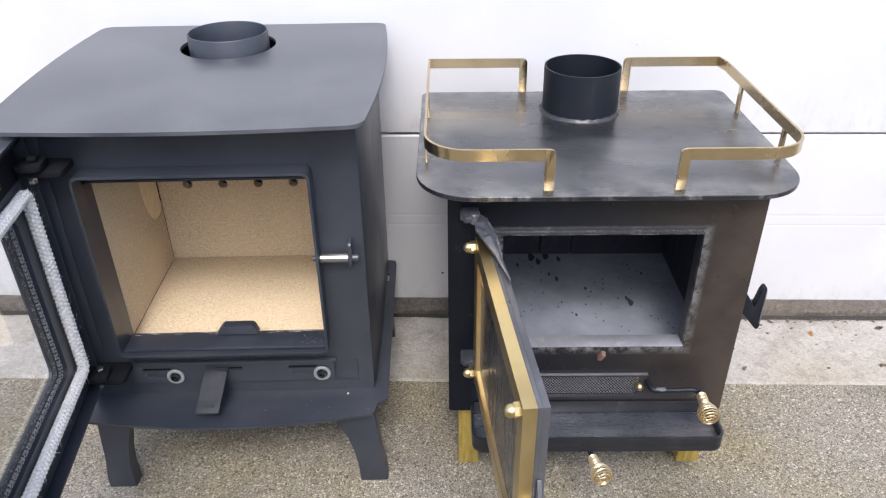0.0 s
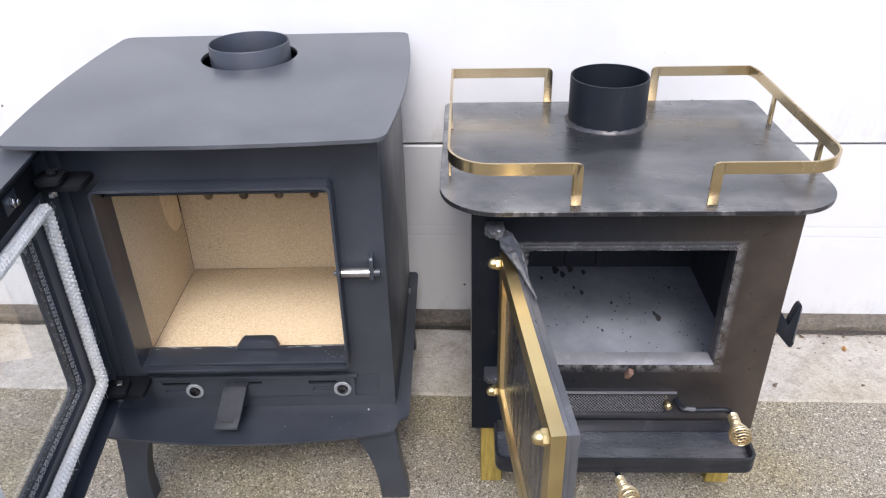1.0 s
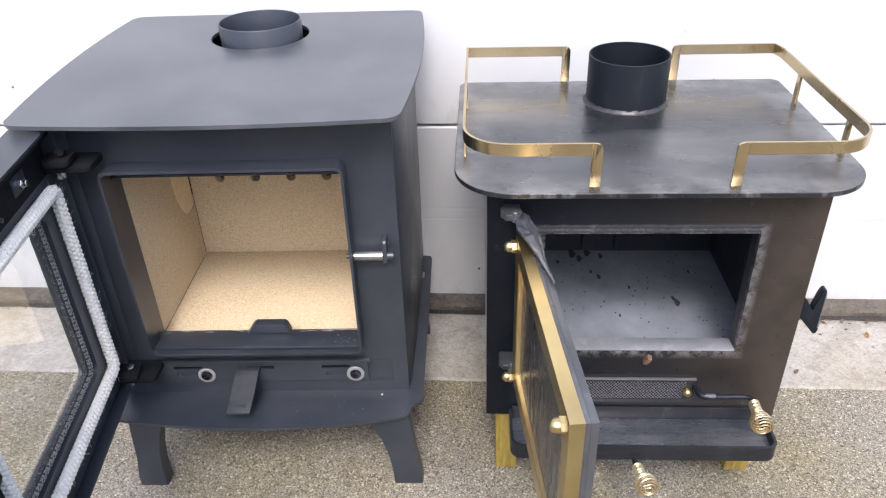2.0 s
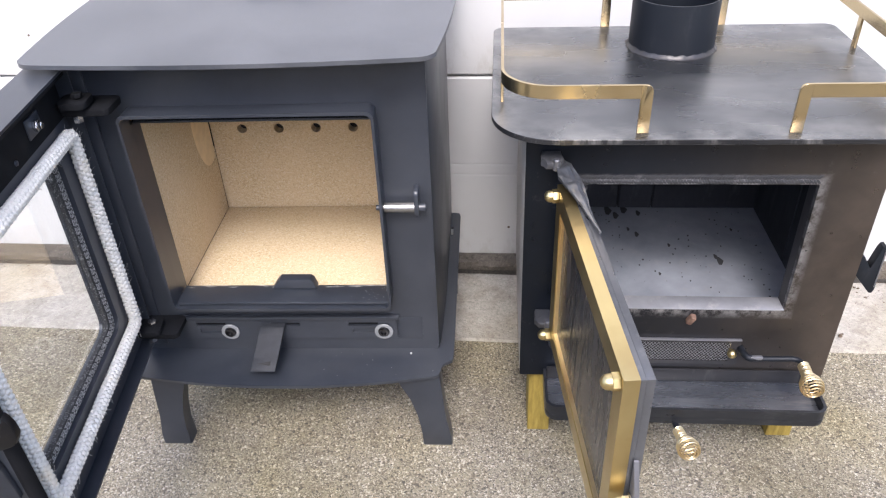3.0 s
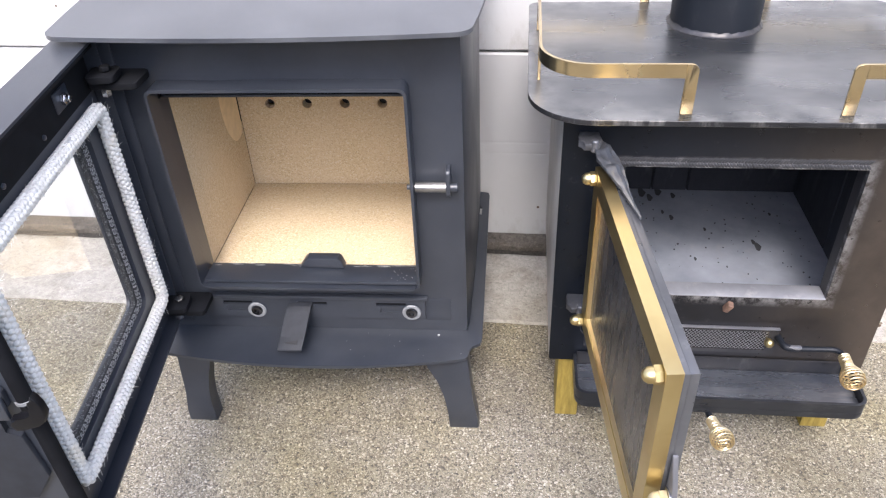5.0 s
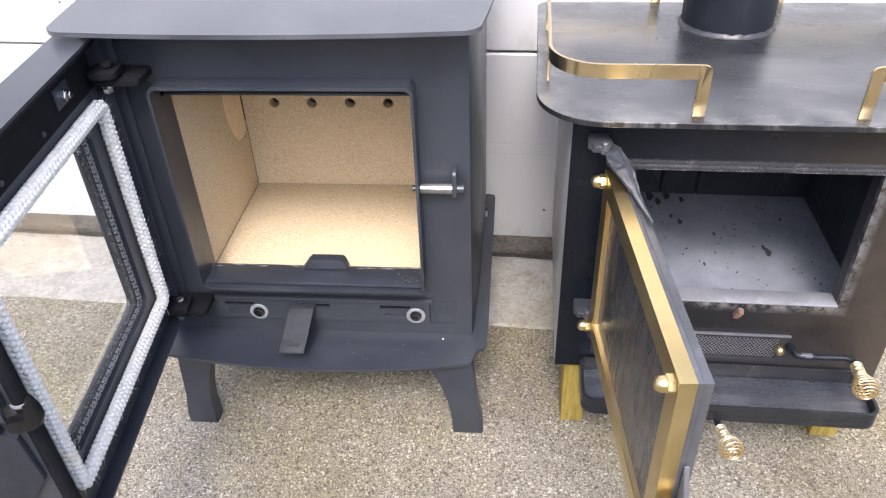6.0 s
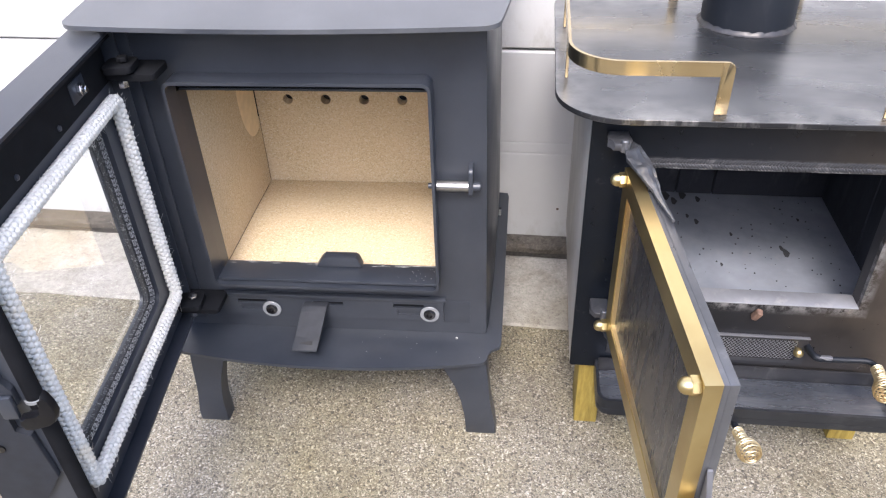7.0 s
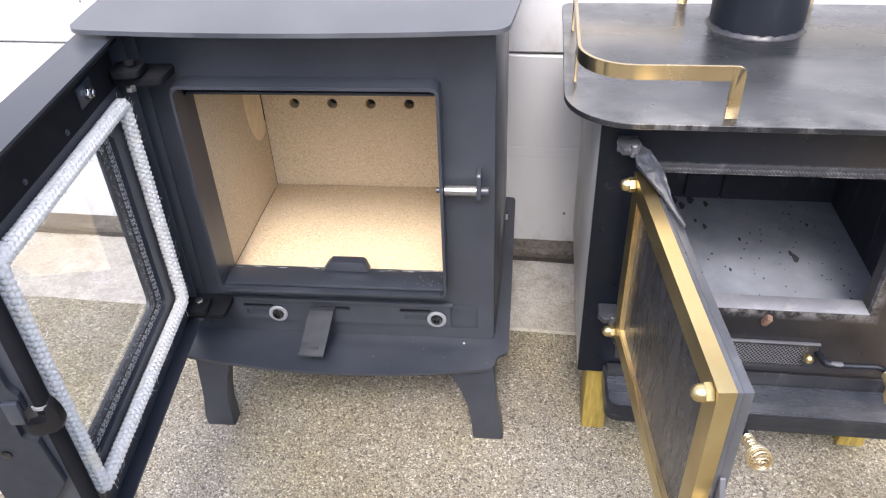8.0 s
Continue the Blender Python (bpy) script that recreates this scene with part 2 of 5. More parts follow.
def white_door_paint():
    m, nt, b = material("white_door_paint", (0.78, 0.78, 0.78), 0.45)
    big = noise_tex(nt, 2.2, 5, 0.6)
    c = ramp(nt, big, [(0.3, (0.46, 0.46, 0.464)), (0.7, (0.52, 0.52, 0.512))])
    smear = noise_tex(nt, 9.0, 8, 0.75, stretch=(1.0, 1.0, 2.2))
    c = mix(nt, c, (0.45, 0.43, 0.40), ramp(nt, smear, [(0.62, 0.0), (0.8, 0.35)]))
    co = nt.nodes.new("ShaderNodeTexCoord")
    sep = nt.nodes.new("ShaderNodeSeparateXYZ")
    nt.links.new(co.outputs["Object"], sep.inputs[0])
    low = nt.nodes.new("ShaderNodeMapRange")
    low.inputs[1].default_value, low.inputs[2].default_value = -0.14, -0.24
    nt.links.new(sep.outputs[2], low.inputs[0])
    st = noise_tex(nt, 30.0, 6, 0.75, stretch=(1.0, 1.0, 0.45))
    k = nt.nodes.new("ShaderNodeMath")
    k.operation = "MULTIPLY"
    nt.links.new(low.outputs[0], k.inputs[0])
    nt.links.new(ramp(nt, st, [(0.5, 0.0), (0.66, 0.5)]), k.inputs[1])
    c = mix(nt, c, (0.36, 0.34, 0.31), k.outputs[0])
    nt.links.new(c, b.inputs["Base Color"])
    bump(nt, b, noise_tex(nt, 6.0, 3), 0.1, 0.01)
    return m


def rope_fibre():
    m, nt, b = material("white_glass_fibre_rope", (0.78, 0.77, 0.73), 0.8)
    n = noise_tex(nt, 330.0, 4, 0.7)
    c = ramp(nt, n, [(0.3, (0.47, 0.46, 0.425)), (0.6, (0.585, 0.575, 0.54))])
    c = mix(nt, c, (0.62, 0.52, 0.34), ramp(nt, noise_tex(nt, 12.0, 3), [(0.62, 0.0), (0.75, 0.45)]))
    nt.links.new(c, b.inputs["Base Color"])
    bump(nt, b, n, 0.2, 0.0006)
    return m


def knit_gasket():
    m, nt, b = material("black_and_white_knit_gasket", (0.03, 0.03, 0.03), 0.8)
    co = nt.nodes.new("ShaderNodeTexCoord")
    v = nt.nodes.new("ShaderNodeTexVoronoi")
    v.inputs["Scale"].default_value = 520.0
    nt.links.new(co.outputs["Object"], v.inputs["Vector"])
    sep = nt.nodes.new("ShaderNodeSeparateColor")
    nt.links.new(v.outputs["Color"], sep.inputs[0])
    c = ramp(nt, sep.outputs[0], [(0.0, (0.02, 0.02, 0.02)), (0.8, (0.03, 0.03, 0.03)), (0.86, (0.09, 0.09, 0.09)), (1.0, (0.14, 0.14, 0.135))])
    nt.links.new(c, b.inputs["Base Color"])
    bump(nt, b, v.outputs["Distance"], 0.7, 0.002)
    return m


def glass(name, rough=0.02, tint=(0.96, 0.98, 0.97)):
    m, nt, b = material(name, tint, rough)
    b.inputs["Transmission Weight"].default_value = 1.0
    b.inputs["IOR"].default_value = 1.45
    return m


def wood_block():
    m, nt, b = material("green_treated_wood", (0.33, 0.27, 0.09), 0.8)
    g = noise_tex(nt, 22.0, 6, 0.7, stretch=(4, 4, 0.6))
    c = ramp(nt, g, [(0.3, (0.15, 0.105, 0.016)), (0.55, (0.27, 0.195, 0.035)), (0.75, (0.37, 0.285, 0.075))])
    nt.links.new(c, b.inputs["Base Color"])
    bump(nt, b, g, 0.4, 0.002)
    return m


def plain(name, base, rough=0.6, metal=0.0, vary=0.3, scale=30.0):
    m, nt, b = material(name, base, rough, metal)
    n = noise_tex(nt, scale, 5)
    nt.links.new(ramp(nt, n, [(0.3, tuple(x * (1 - vary) for x in base)), (0.7, tuple(min(1, x * (1 + vary)) for x in base))]), b.inputs["Base Color"])
    bump(nt, b, n, 0.15, 0.001)
    return m


PAINT = stove_paint()
# Real dust plus painted-in sheen of sky and door on the top plate.
DUSTSHEENPAINT = stove_paint("dusty_charcoal_paint_with_sheen", 0.25, 1.0)
BLACKHOLE = plain("soot_black", (0.012, 0.012, 0.013), 0.8)
# Near black for dark parts and for shade put under lip and flange.
BLACK_AND_SHADE = plain("black_paint_and_shade", (0.006, 0.0065, 0.008), 0.85)
BLACK_AND_SHADE.node_tree.nodes["Principled BSDF"].inputs["Specular IOR Level"].default_value = 0.12
BOARD = vermiculite()
# Paler board colour that stands for sunlight on the side board.
BOARD_SUN_PATCH = plain("sun_patch_vermiculite", (0.76, 0.62, 0.40), 0.9, 0, 0.08, 60)
ROPE = rope_fibre()
KNIT = knit_gasket()
GLASS = glass("clear_stove_glass")
CHROME = plain("bright_zinc_steel", (0.55, 0.55, 0.56), 0.25, 1.0, 0.15, 80)
PINSTEEL = plain("dull_zinc_pin", (0.36, 0.355, 0.35), 0.34, 1.0, 0.25, 60)
GLOSSBLACK = plain("gloss_black_steel", (0.004, 0.004, 0.005), 0.42, 0.0, 0.2, 90)
GLOSSBLACK.node_tree.nodes["Principled BSDF"].inputs["Specular IOR Level"].default_value = 0.25
MATTPAINT = plain("matt_charcoal_paint", (0.017, 0.019, 0.024), 0.62, 0.0, 0.2, 60)
MATTPAINT.node_tree.nodes["Principled BSDF"].inputs["Specular IOR Level"].default_value = 0.3
DARKBOLT = plain("dark_zinc_bolt", (0.09, 0.09, 0.095), 0.22, 1.0, 0.4, 160)
RING = plain("pale_grey_washer", (0.23, 0.24, 0.25), 0.5, 0.2, 0.12, 120)
TOPSTEEL = top_steel()
BODYSTEEL = raw_steel("blackened_stove_steel", (0.018, 0.021, 0.027), (0.062, 0.056, 0.053), (0.30, 0.46), 0.5, 0.22)
PIPESTEEL = raw_steel("black_flue_steel", (0.006, 0.008, 0.012), (0.013, 0.015, 0.019), (0.42, 0.56), 0.2, 0.05)
PIPESTEEL.node_tree.nodes["Principled BSDF"].inputs["Specular IOR Level"].default_value = 0.3
GREYSTEEL = raw_steel("ground_grey_steel", (0.13, 0.13, 0.14), (0.28, 0.28, 0.29), (0.35, 0.55), 0.7, 0.7)
WELDGREY = raw_steel("dull_weld_steel", (0.03, 0.031, 0.035), (0.085, 0.085, 0.09), (0.45, 0.6), 0.5, 0.4)
FORGED = raw_steel("dark_forged_steel", (0.05, 0.052, 0.058), (0.15, 0.15, 0.158), (0.38, 0.55), 0.6, 0.55)
# Lighter than the rim: sky reflection put into the worn steel's colour.
SHELFSTEEL = raw_steel("worn_skylit_shelf_steel", (0.060, 0.068, 0.082), (0.22, 0.232, 0.255), (0.20, 0.36), 0.75, 0.5, (0.25, 2.0, 1.0))
STRAPSTEEL = raw_steel("hammered_strap_steel", (0.045, 0.048, 0.054), (0.185, 0.188, 0.196), (0.30, 0.50), 0.6, 0.45)
DOORSTEEL = raw_steel("scuffed_door_steel", (0.050, 0.053, 0.060), (0.185, 0.187, 0.196), (0.24, 0.44), 0.65, 0.45, (1.0, 1.0, 0.5))
RIMSTEEL = raw_steel("black_shelf_rim_steel", (0.012, 0.014, 0.018), (0.035, 0.037, 0.042), (0.26, 0.42), 0.5, 0.15, (0.3, 1.0, 1.0))
EDGESTEEL = raw_steel("scuffed_plate_edge", (0.015, 0.016, 0.019), (0.055, 0.055, 0.058), (0.25, 0.45), 0.6, 0.85)
# Side plates paler than the front: wall reflection put into their colour.
SIDESTEEL = raw_steel("bare_side_steel_with_wall_sheen", (0.42, 0.41, 0.39), (0.62, 0.60, 0.56), (0.40, 0.55), 0.6, 0.3)
LEDGE = raw_steel("ground_dusty_ledge_steel", (0.11, 0.112, 0.125), (0.34, 0.342, 0.358), (0.4, 0.55), 0.25, 0.9)
ASHFLOOR = raw_steel("dusty_firebox_floor", (0.12, 0.132, 0.162), (0.34, 0.36, 0.405), (0.36, 0.52), 0.25, 0.40)
BRICKDARK = raw_steel("sooty_firebrick", (0.006, 0.007, 0.011), (0.020, 0.023, 0.032), (0.7, 0.9), 0.0, 0.12)
MESHSTEEL = plain("bright_mesh_steel", (0.36, 0.36, 0.38), 0.4, 0.8, 0.3, 200)
FRONTSTEEL = blue_to_brown_steel()
BRASS = brass()
RAILBRASS = brass("polished_pale_brass", (0.62, 0.50, 0.30), (0.16, 0.30))
DULLBRASS = plain("dull_pale_brass", (0.42, 0.36, 0.22), 0.5, 0.4, 0.15, 60)
BRASSWIRE = brass("brass_plated_wire", (0.80, 0.66, 0.40))
DOORGLASS = raw_steel("smoked_door_glass", (0.014, 0.014, 0.016), (0.062, 0.055, 0.050), (0.16, 0.36), 0.0, 0.16, (2.2, 2.2, 0.3), 0.02)
SLAB = aggregate()
APRON = concrete("weathered_apron_concrete", (0.31, 0.293, 0.267), (0.40, 0.38, 0.35), 160.0, 0.16)
SILL = concrete("dirty_sill_concrete", (0.095, 0.083, 0.07), (0.17, 0.153, 0.128), 120.0, 0.35)
CREVICE_BLACK = plain("crevice_black_strip", (0.035, 0.030, 0.024), 0.95, 0, 0.6, 140)
WHITE = white_door_paint()
WALLPAINT = plain("pale_render_wall", (0.62, 0.60, 0.56), 0.8, 0, 0.06, 12)
WOOD = wood_block()
BARK = plain("brown_bark", (0.12, 0.09, 0.065), 0.9, 0, 0.4, 20)
DEADLEAF = plain("dry_leaf_litter", (0.16, 0.10, 0.055), 0.85, 0, 0.5, 40)
RUST = plain("brown_rust", (0.14, 0.085, 0.06), 0.8, 0.2, 0.4, 90)
STITCH = plain("pale_stitch_thread", (0.34, 0.34, 0.33), 0.8, 0, 0.35, 300)
FLECK = plain("pale_flecks", (0.34, 0.34, 0.33), 0.8, 0, 0.1, 90)


# ---- mesh helpers ----
def part(name, bm, mat, parent=None, label="", smooth=True, kind=""):
    """Links a bmesh as one mesh object, its origin in its middle, under a thing or a part."""
    bmesh.ops.recalc_face_normals(bm, faces=bm.faces[:])
    pts = [v.co for v in bm.verts]
    mid = Vector([(min(p[i] for p in pts) + max(p[i] for p in pts)) / 2 for i in range(3)])
    bmesh.ops.translate(bm, verts=bm.verts[:], vec=-mid)
    me = bpy.data.meshes.new(name)
    bm.to_mesh(me)
    bm.free()
    if smooth:
        me.shade_smooth()
        me.set_sharp_from_angle(angle=radians(32))
    me.materials.append(mat)
    ob = new(name, me)
    ob.location = mid
    if parent:
        ob.parent = parent
        if parent.type == "EMPTY":
            ob.matrix_parent_inverse = Matrix.Translation(-Vector(parent["mid"]))
        else:
            ob.matrix_parent_inverse = Matrix.Translation(-parent.location)
    return tagged(ob, label, "", "", kind)


def thing(name, mid, turn, label, category, group=""):
    """An Empty at a thing's base; its parts are given in axes turned by so many degrees."""
    ob = new(name)
    ob.empty_display_size = 0.05
    ob.matrix_world = pose(0, 0, 0, 0, 0, turn) @ Matrix.Translation(mid)
    ob["mid"] = tuple(mid)
    return tagged(ob, label, category, group)


def box(lo, hi, bevel=0.0, bm=None, m=None, seg=2):
    own = bm is None
    b = bmesh.new()
    bmesh.ops.create_cube(b, size=1.0)
    for v in b.verts:
        v.co = Vector([lo[i] + (v.co[i] + 0.5) * (hi[i] - lo[i]) for i in range(3)])
    if bevel:
        bmesh.ops.bevel(b, geom=b.edges[:], offset=bevel, segments=seg, affect="EDGES", profile=0.5)
    if m:
        bmesh.ops.transform(b, matrix=m, verts=b.verts[:])
    if own:
        return b
    merge(bm, b)
    return bm


def merge(into, b):
    idx = {}
    for v in b.verts:
        idx[v] = into.verts.new(v.co)
    for f in b.faces:
        try:
            into.faces.new([idx[v] for v in f.verts])
        except ValueError:
            pass
    b.free()


def prism(outline, z0, z1, bevel=0.0, m=None):
    b = bmesh.new()
    lo = [b.verts.new((x, y, z0)) for x, y in outline]
    hi = [b.verts.new((x, y, z1)) for x, y in outline]
    n = len(outline)
    b.faces.new(lo[::-1])
    b.faces.new(hi)
    for i in range(n):
        b.faces.new((lo[i], lo[(i + 1) % n], hi[(i + 1) % n], hi[i]))
    if bevel:
        es = [e for e in b.edges if len({round(v.co.z, 6) for v in e.verts}) == 1]
        bmesh.ops.bevel(b, geom=es, offset=bevel, segments=2, affect="EDGES", profile=0.5)
    if m:
        bmesh.ops.transform(b, matrix=m, verts=b.verts[:])
    return b


def holed(outline, centre, radius, z0, z1):
    """A plate with one round hole; the outline is seen whole from the hole's middle."""
    b = bmesh.new()
    rings = []
    for z in (z0, z1):
        o = [b.verts.new((x, y, z)) for x, y in outline]
        h = []
        for x, y in outline:
            a = math.atan2(y - centre[1], x - centre[0])
            h.append(b.verts.new((centre[0] + radius * math.cos(a), centre[1] + radius * math.sin(a), z)))
        rings.append((o, h))
    n = len(outline)
    (o0, h0), (o1, h1) = rings
    for i in range(n):
        j = (i + 1) % n
        b.faces.new((o1[i], o1[j], h1[j], h1[i]))
        b.faces.new((o0[j], o0[i], h0[i], h0[j]))
        b.faces.new((o0[i], o0[j], o1[j], o1[i]))
        b.faces.new((h0[j], h0[i], h1[i], h1[j]))
    return b


def rect_points(x0, x1, z0, z1, r, n=5):
    pts = []
    for cx, cz, a0 in ((x1 - r, z0 + r, -90), (x1 - r, z1 - r, 0), (x0 + r, z1 - r, 90), (x0 + r, z0 + r, 180)):
        for i in range(n + 1):
            a = radians(a0 + 90 * i / n)
            pts.append((cx + r * math.cos(a), cz + r * math.sin(a)))
    return pts


def ring_frame(outer, inner, y0, y1, m=None):
    """A frame between two outlines of as many points each, in the xz plane, from y0 to y1."""
    b = bmesh.new()
    L = [[b.verts.new((x, y, z)) for x, z in pts] for y in (y0, y1) for pts in (outer, inner)]
    n = len(outer)
    for i in range(n):
        j = (i + 1) % n
        b.faces.new((L[0][i], L[0][j], L[1][j], L[1][i]))
        b.faces.new((L[2][j], L[2][i], L[3][i], L[3][j]))
        b.faces.new((L[0][j], L[0][i], L[2][i], L[2][j]))
        b.faces.new((L[1][i], L[1][j], L[3][j], L[3][i]))
    if m:
        bmesh.ops.transform(b, matrix=m, verts=b.verts[:])
    return b


def lathe(profile, n=48, m=None, close=False):
    """Turns (radius, z) points round the z axis."""
    b = bmesh.new()
    rows = [[b.verts.new((r * math.cos(2 * math.pi * i / n), r * math.sin(2 * math.pi * i / n), z)) for i in range(n)] for r, z in profile]
    pairs = list(zip(rows, rows[1:])) + ([(rows[-1], rows[0])] if close else [])
    for a, c in pairs:
        for i in range(n):
            b.faces.new((a[i], a[(i + 1) % n], c[(i + 1) % n], c[i]))
    if not close:
        b.faces.new(rows[0][::-1])
        b.faces.new(rows[-1])
    if m:
        bmesh.ops.transform(b, matrix=m, verts=b.verts[:])
    return b


def tube(points, radius, n=8, closed=False, bm=None, shape=None):
    """A round bar along points. radius: a number, or one of i; shape(i, angle) scales it."""
    b = bm or bmesh.new()
    pts = [Vector(p) for p in points]
    k = len(pts)
    up = None
    rows = []
    for i, p in enumerate(pts):
        a = pts[(i - 1) % k] if closed or i else p
        c = pts[(i + 1) % k] if closed or i < k - 1 else p
        t = (c - a).normalized()
        if up is None:
            up = t.orthogonal().normalized()
        up = (up - t * up.dot(t)).normalized()
        side = t.cross(up)
        r = radius(i) if callable(radius) else radius
        rows.append([b.verts.new(p + (up * math.cos(2 * math.pi * j / n) + side * math.sin(2 * math.pi * j / n)) * r * (shape(i, 2 * math.pi * j / n) if shape else 1)) for j in range(n)])
    for i in range(k if closed else k - 1):
        x, y = rows[i], rows[(i + 1) % k]
        for j in range(n):
            b.faces.new((x[j], x[(j + 1) % n], y[(j + 1) % n], y[j]))
    if not closed:
        b.faces.new(rows[0][::-1])
        b.faces.new(rows[-1])
    return b


def axis_pose(p, way):
    """A pose at p whose z axis runs along way."""
    return Matrix.Translation(p) @ Vector(way).to_track_quat("Z", "Y").to_matrix().to_4x4()


def hexa(r, z0, z1, m):
    return prism([(r * math.cos(radians(60 * i)), r * math.sin(radians(60 * i))) for i in range(6)], z0, z1, r * 0.08, m)


def bars_strip(pts, width, thick):
    """A flat bar standing on edge along plan points (x, y, z of its middle), mitred at each point."""
    b = bmesh.new()
    n = len(pts)
    rows = []
    for i in range(n):
        p = Vector(pts[i])
        a = (p - Vector(pts[i - 1])) if i else None
        c = (Vector(pts[i + 1]) - p) if i < n - 1 else None
        d1 = a.normalized() if a else c.normalized()
        d2 = c.normalized() if c else a.normalized()
        n1, n2 = Vector((d1.y, -d1.x, 0)), Vector((d2.y, -d2.x, 0))
        s = n1 + n2
        s = s * (1.0 / max(0.3, s.dot(n1)))
        rows.append([b.verts.new(p + s * (q * thick / 2) + Vector((0, 0, w * width / 2))) for q, w in ((-1, -1), (1, -1), (1, 1), (-1, 1))])
    for x, y in zip(rows, rows[1:]):
        for j in range(4):
            b.faces.new((x[j], x[(j + 1) % 4], y[(j + 1) % 4], y[j]))
    b.faces.new(rows[0][::-1])
    b.faces.new(rows[-1])
    return b


def arc(cx, cy, r, a0, a1, n=10):
    return [(cx + r * math.cos(radians(a0 + (a1 - a0) * i / n)), cy + r * math.sin(radians(a0 + (a1 - a0) * i / n))) for i in range(n + 1)]


# ---- ground, garage front ----
WALL_Y, JOINT_Y = 1.731, 1.408


def ground():
    b = bmesh.new()
    xs = [-60, -6, -2, 2, 6, 60]
    ys = [-60, -6, -1, 0, JOINT_Y - 0.003]
    grid = [[b.verts.new((x, y, 0)) for x in xs] for y in ys]
    for r0, r1 in zip(grid, grid[1:]):
        for i in range(len(xs) - 1):
            b.faces.new((r0[i], r0[i + 1], r1[i + 1], r1[i]))
    last = grid[-1]
    lip = [b.verts.new((x, JOINT_Y - 0.001, -0.006)) for x in xs]
    far = [b.verts.new((x, JOINT_Y + 0.3, -0.006)) for x in xs]
    end = [b.verts.new((x, 60, -0.006)) for x in xs]
    for r0, r1 in ((last, lip), (lip, far), (far, end)):
        for i in range(len(xs) - 1):
            b.faces.new((r0[i], r0[i + 1], r1[i + 1], r1[i]))
    return tagged(part("ground", b, SLAB, smooth=False), "grey brown exposed aggregate concrete driveway slab, worn and stained", "driveway", "", "structure")


def apron():
    random.seed(4)
    n = 220
    x0, x1 = -4.0, 4.0
    b = bmesh.new()
    rows = []
    for k, (y, z) in enumerate(((JOINT_Y + 0.002, -0.004), (JOINT_Y + 0.007, 0.0005), (1.55, 0.0015), (1.64, 0.002), (1.668, 0.001), (1.676, -0.005))):
        row = []
        for i in range(n + 1):
            x = x0 + (x1 - x0) * i / n
            j = 0.006 * noise.noise((x * 9, k * 3.1, 0.0)) + 0.003 * noise.noise((x * 40, k * 5.0, 2.0)) if k in (0, 1, 4, 5) else 0.0
            row.append(b.verts.new((x, y + (j if k > 1 else j * 0.4), z)))
        rows.append(row)
    for r0, r1 in zip(rows, rows[1:]):
        for i in range(n):
            b.faces.new((r0[i], r0[i + 1], r1[i + 1], r1[i]))
    return tagged(part("pavement", b, APRON), "pale smooth weathered concrete apron strip before the garage door", "apron", "", "structure")


def threshold():
    n = 260
    b = bmesh.new()
    rows = []
    prof = ((1.684, -0.006), (1.683, 0.016), (1.688, 0.024), (1.70, 0.0245), (1.80, 0.0245))
    for k, (y, z) in enumerate(prof):
        rows.append([b.verts.new((-4 + 8 * i / n, y + 0.004 * noise.noise((i * 0.35, k, 7.0)), z + (0.002 * noise.noise((i * 0.5, k, 1.0)) if k else 0))) for i in range(n + 1)])
    for r0, r1 in zip(rows, rows[1:]):
        for i in range(n):
            b.faces.new((r0[i], r0[i + 1], r1[i + 1], r1[i]))
    # Uneven black strip that follows the crevice between apron and threshold.
    d = bmesh.new()
    lines = [[d.verts.new((-4 + 8 * i / n, y + 0.005 * noise.noise((i * 0.4, y * 90, 3.0)), z)) for i in range(n + 1)] for y, z in ((1.666, 0.0028), (1.674, 0.0030), (1.687, 0.0032))]
    for r0, r1 in zip(lines, lines[1:]):
        for i in range(n):
            d.faces.new((r0[i], r0[i + 1], r1[i + 1], r1[i]))
    tagged(part("trim", d, CREVICE_BLACK), "black strip along the crevice at the threshold's foot", "dirt", "", "structure")
    return tagged(part("trim", b, SILL), "dirty grey concrete threshold with grit along its foot", "threshold", "", "structure")


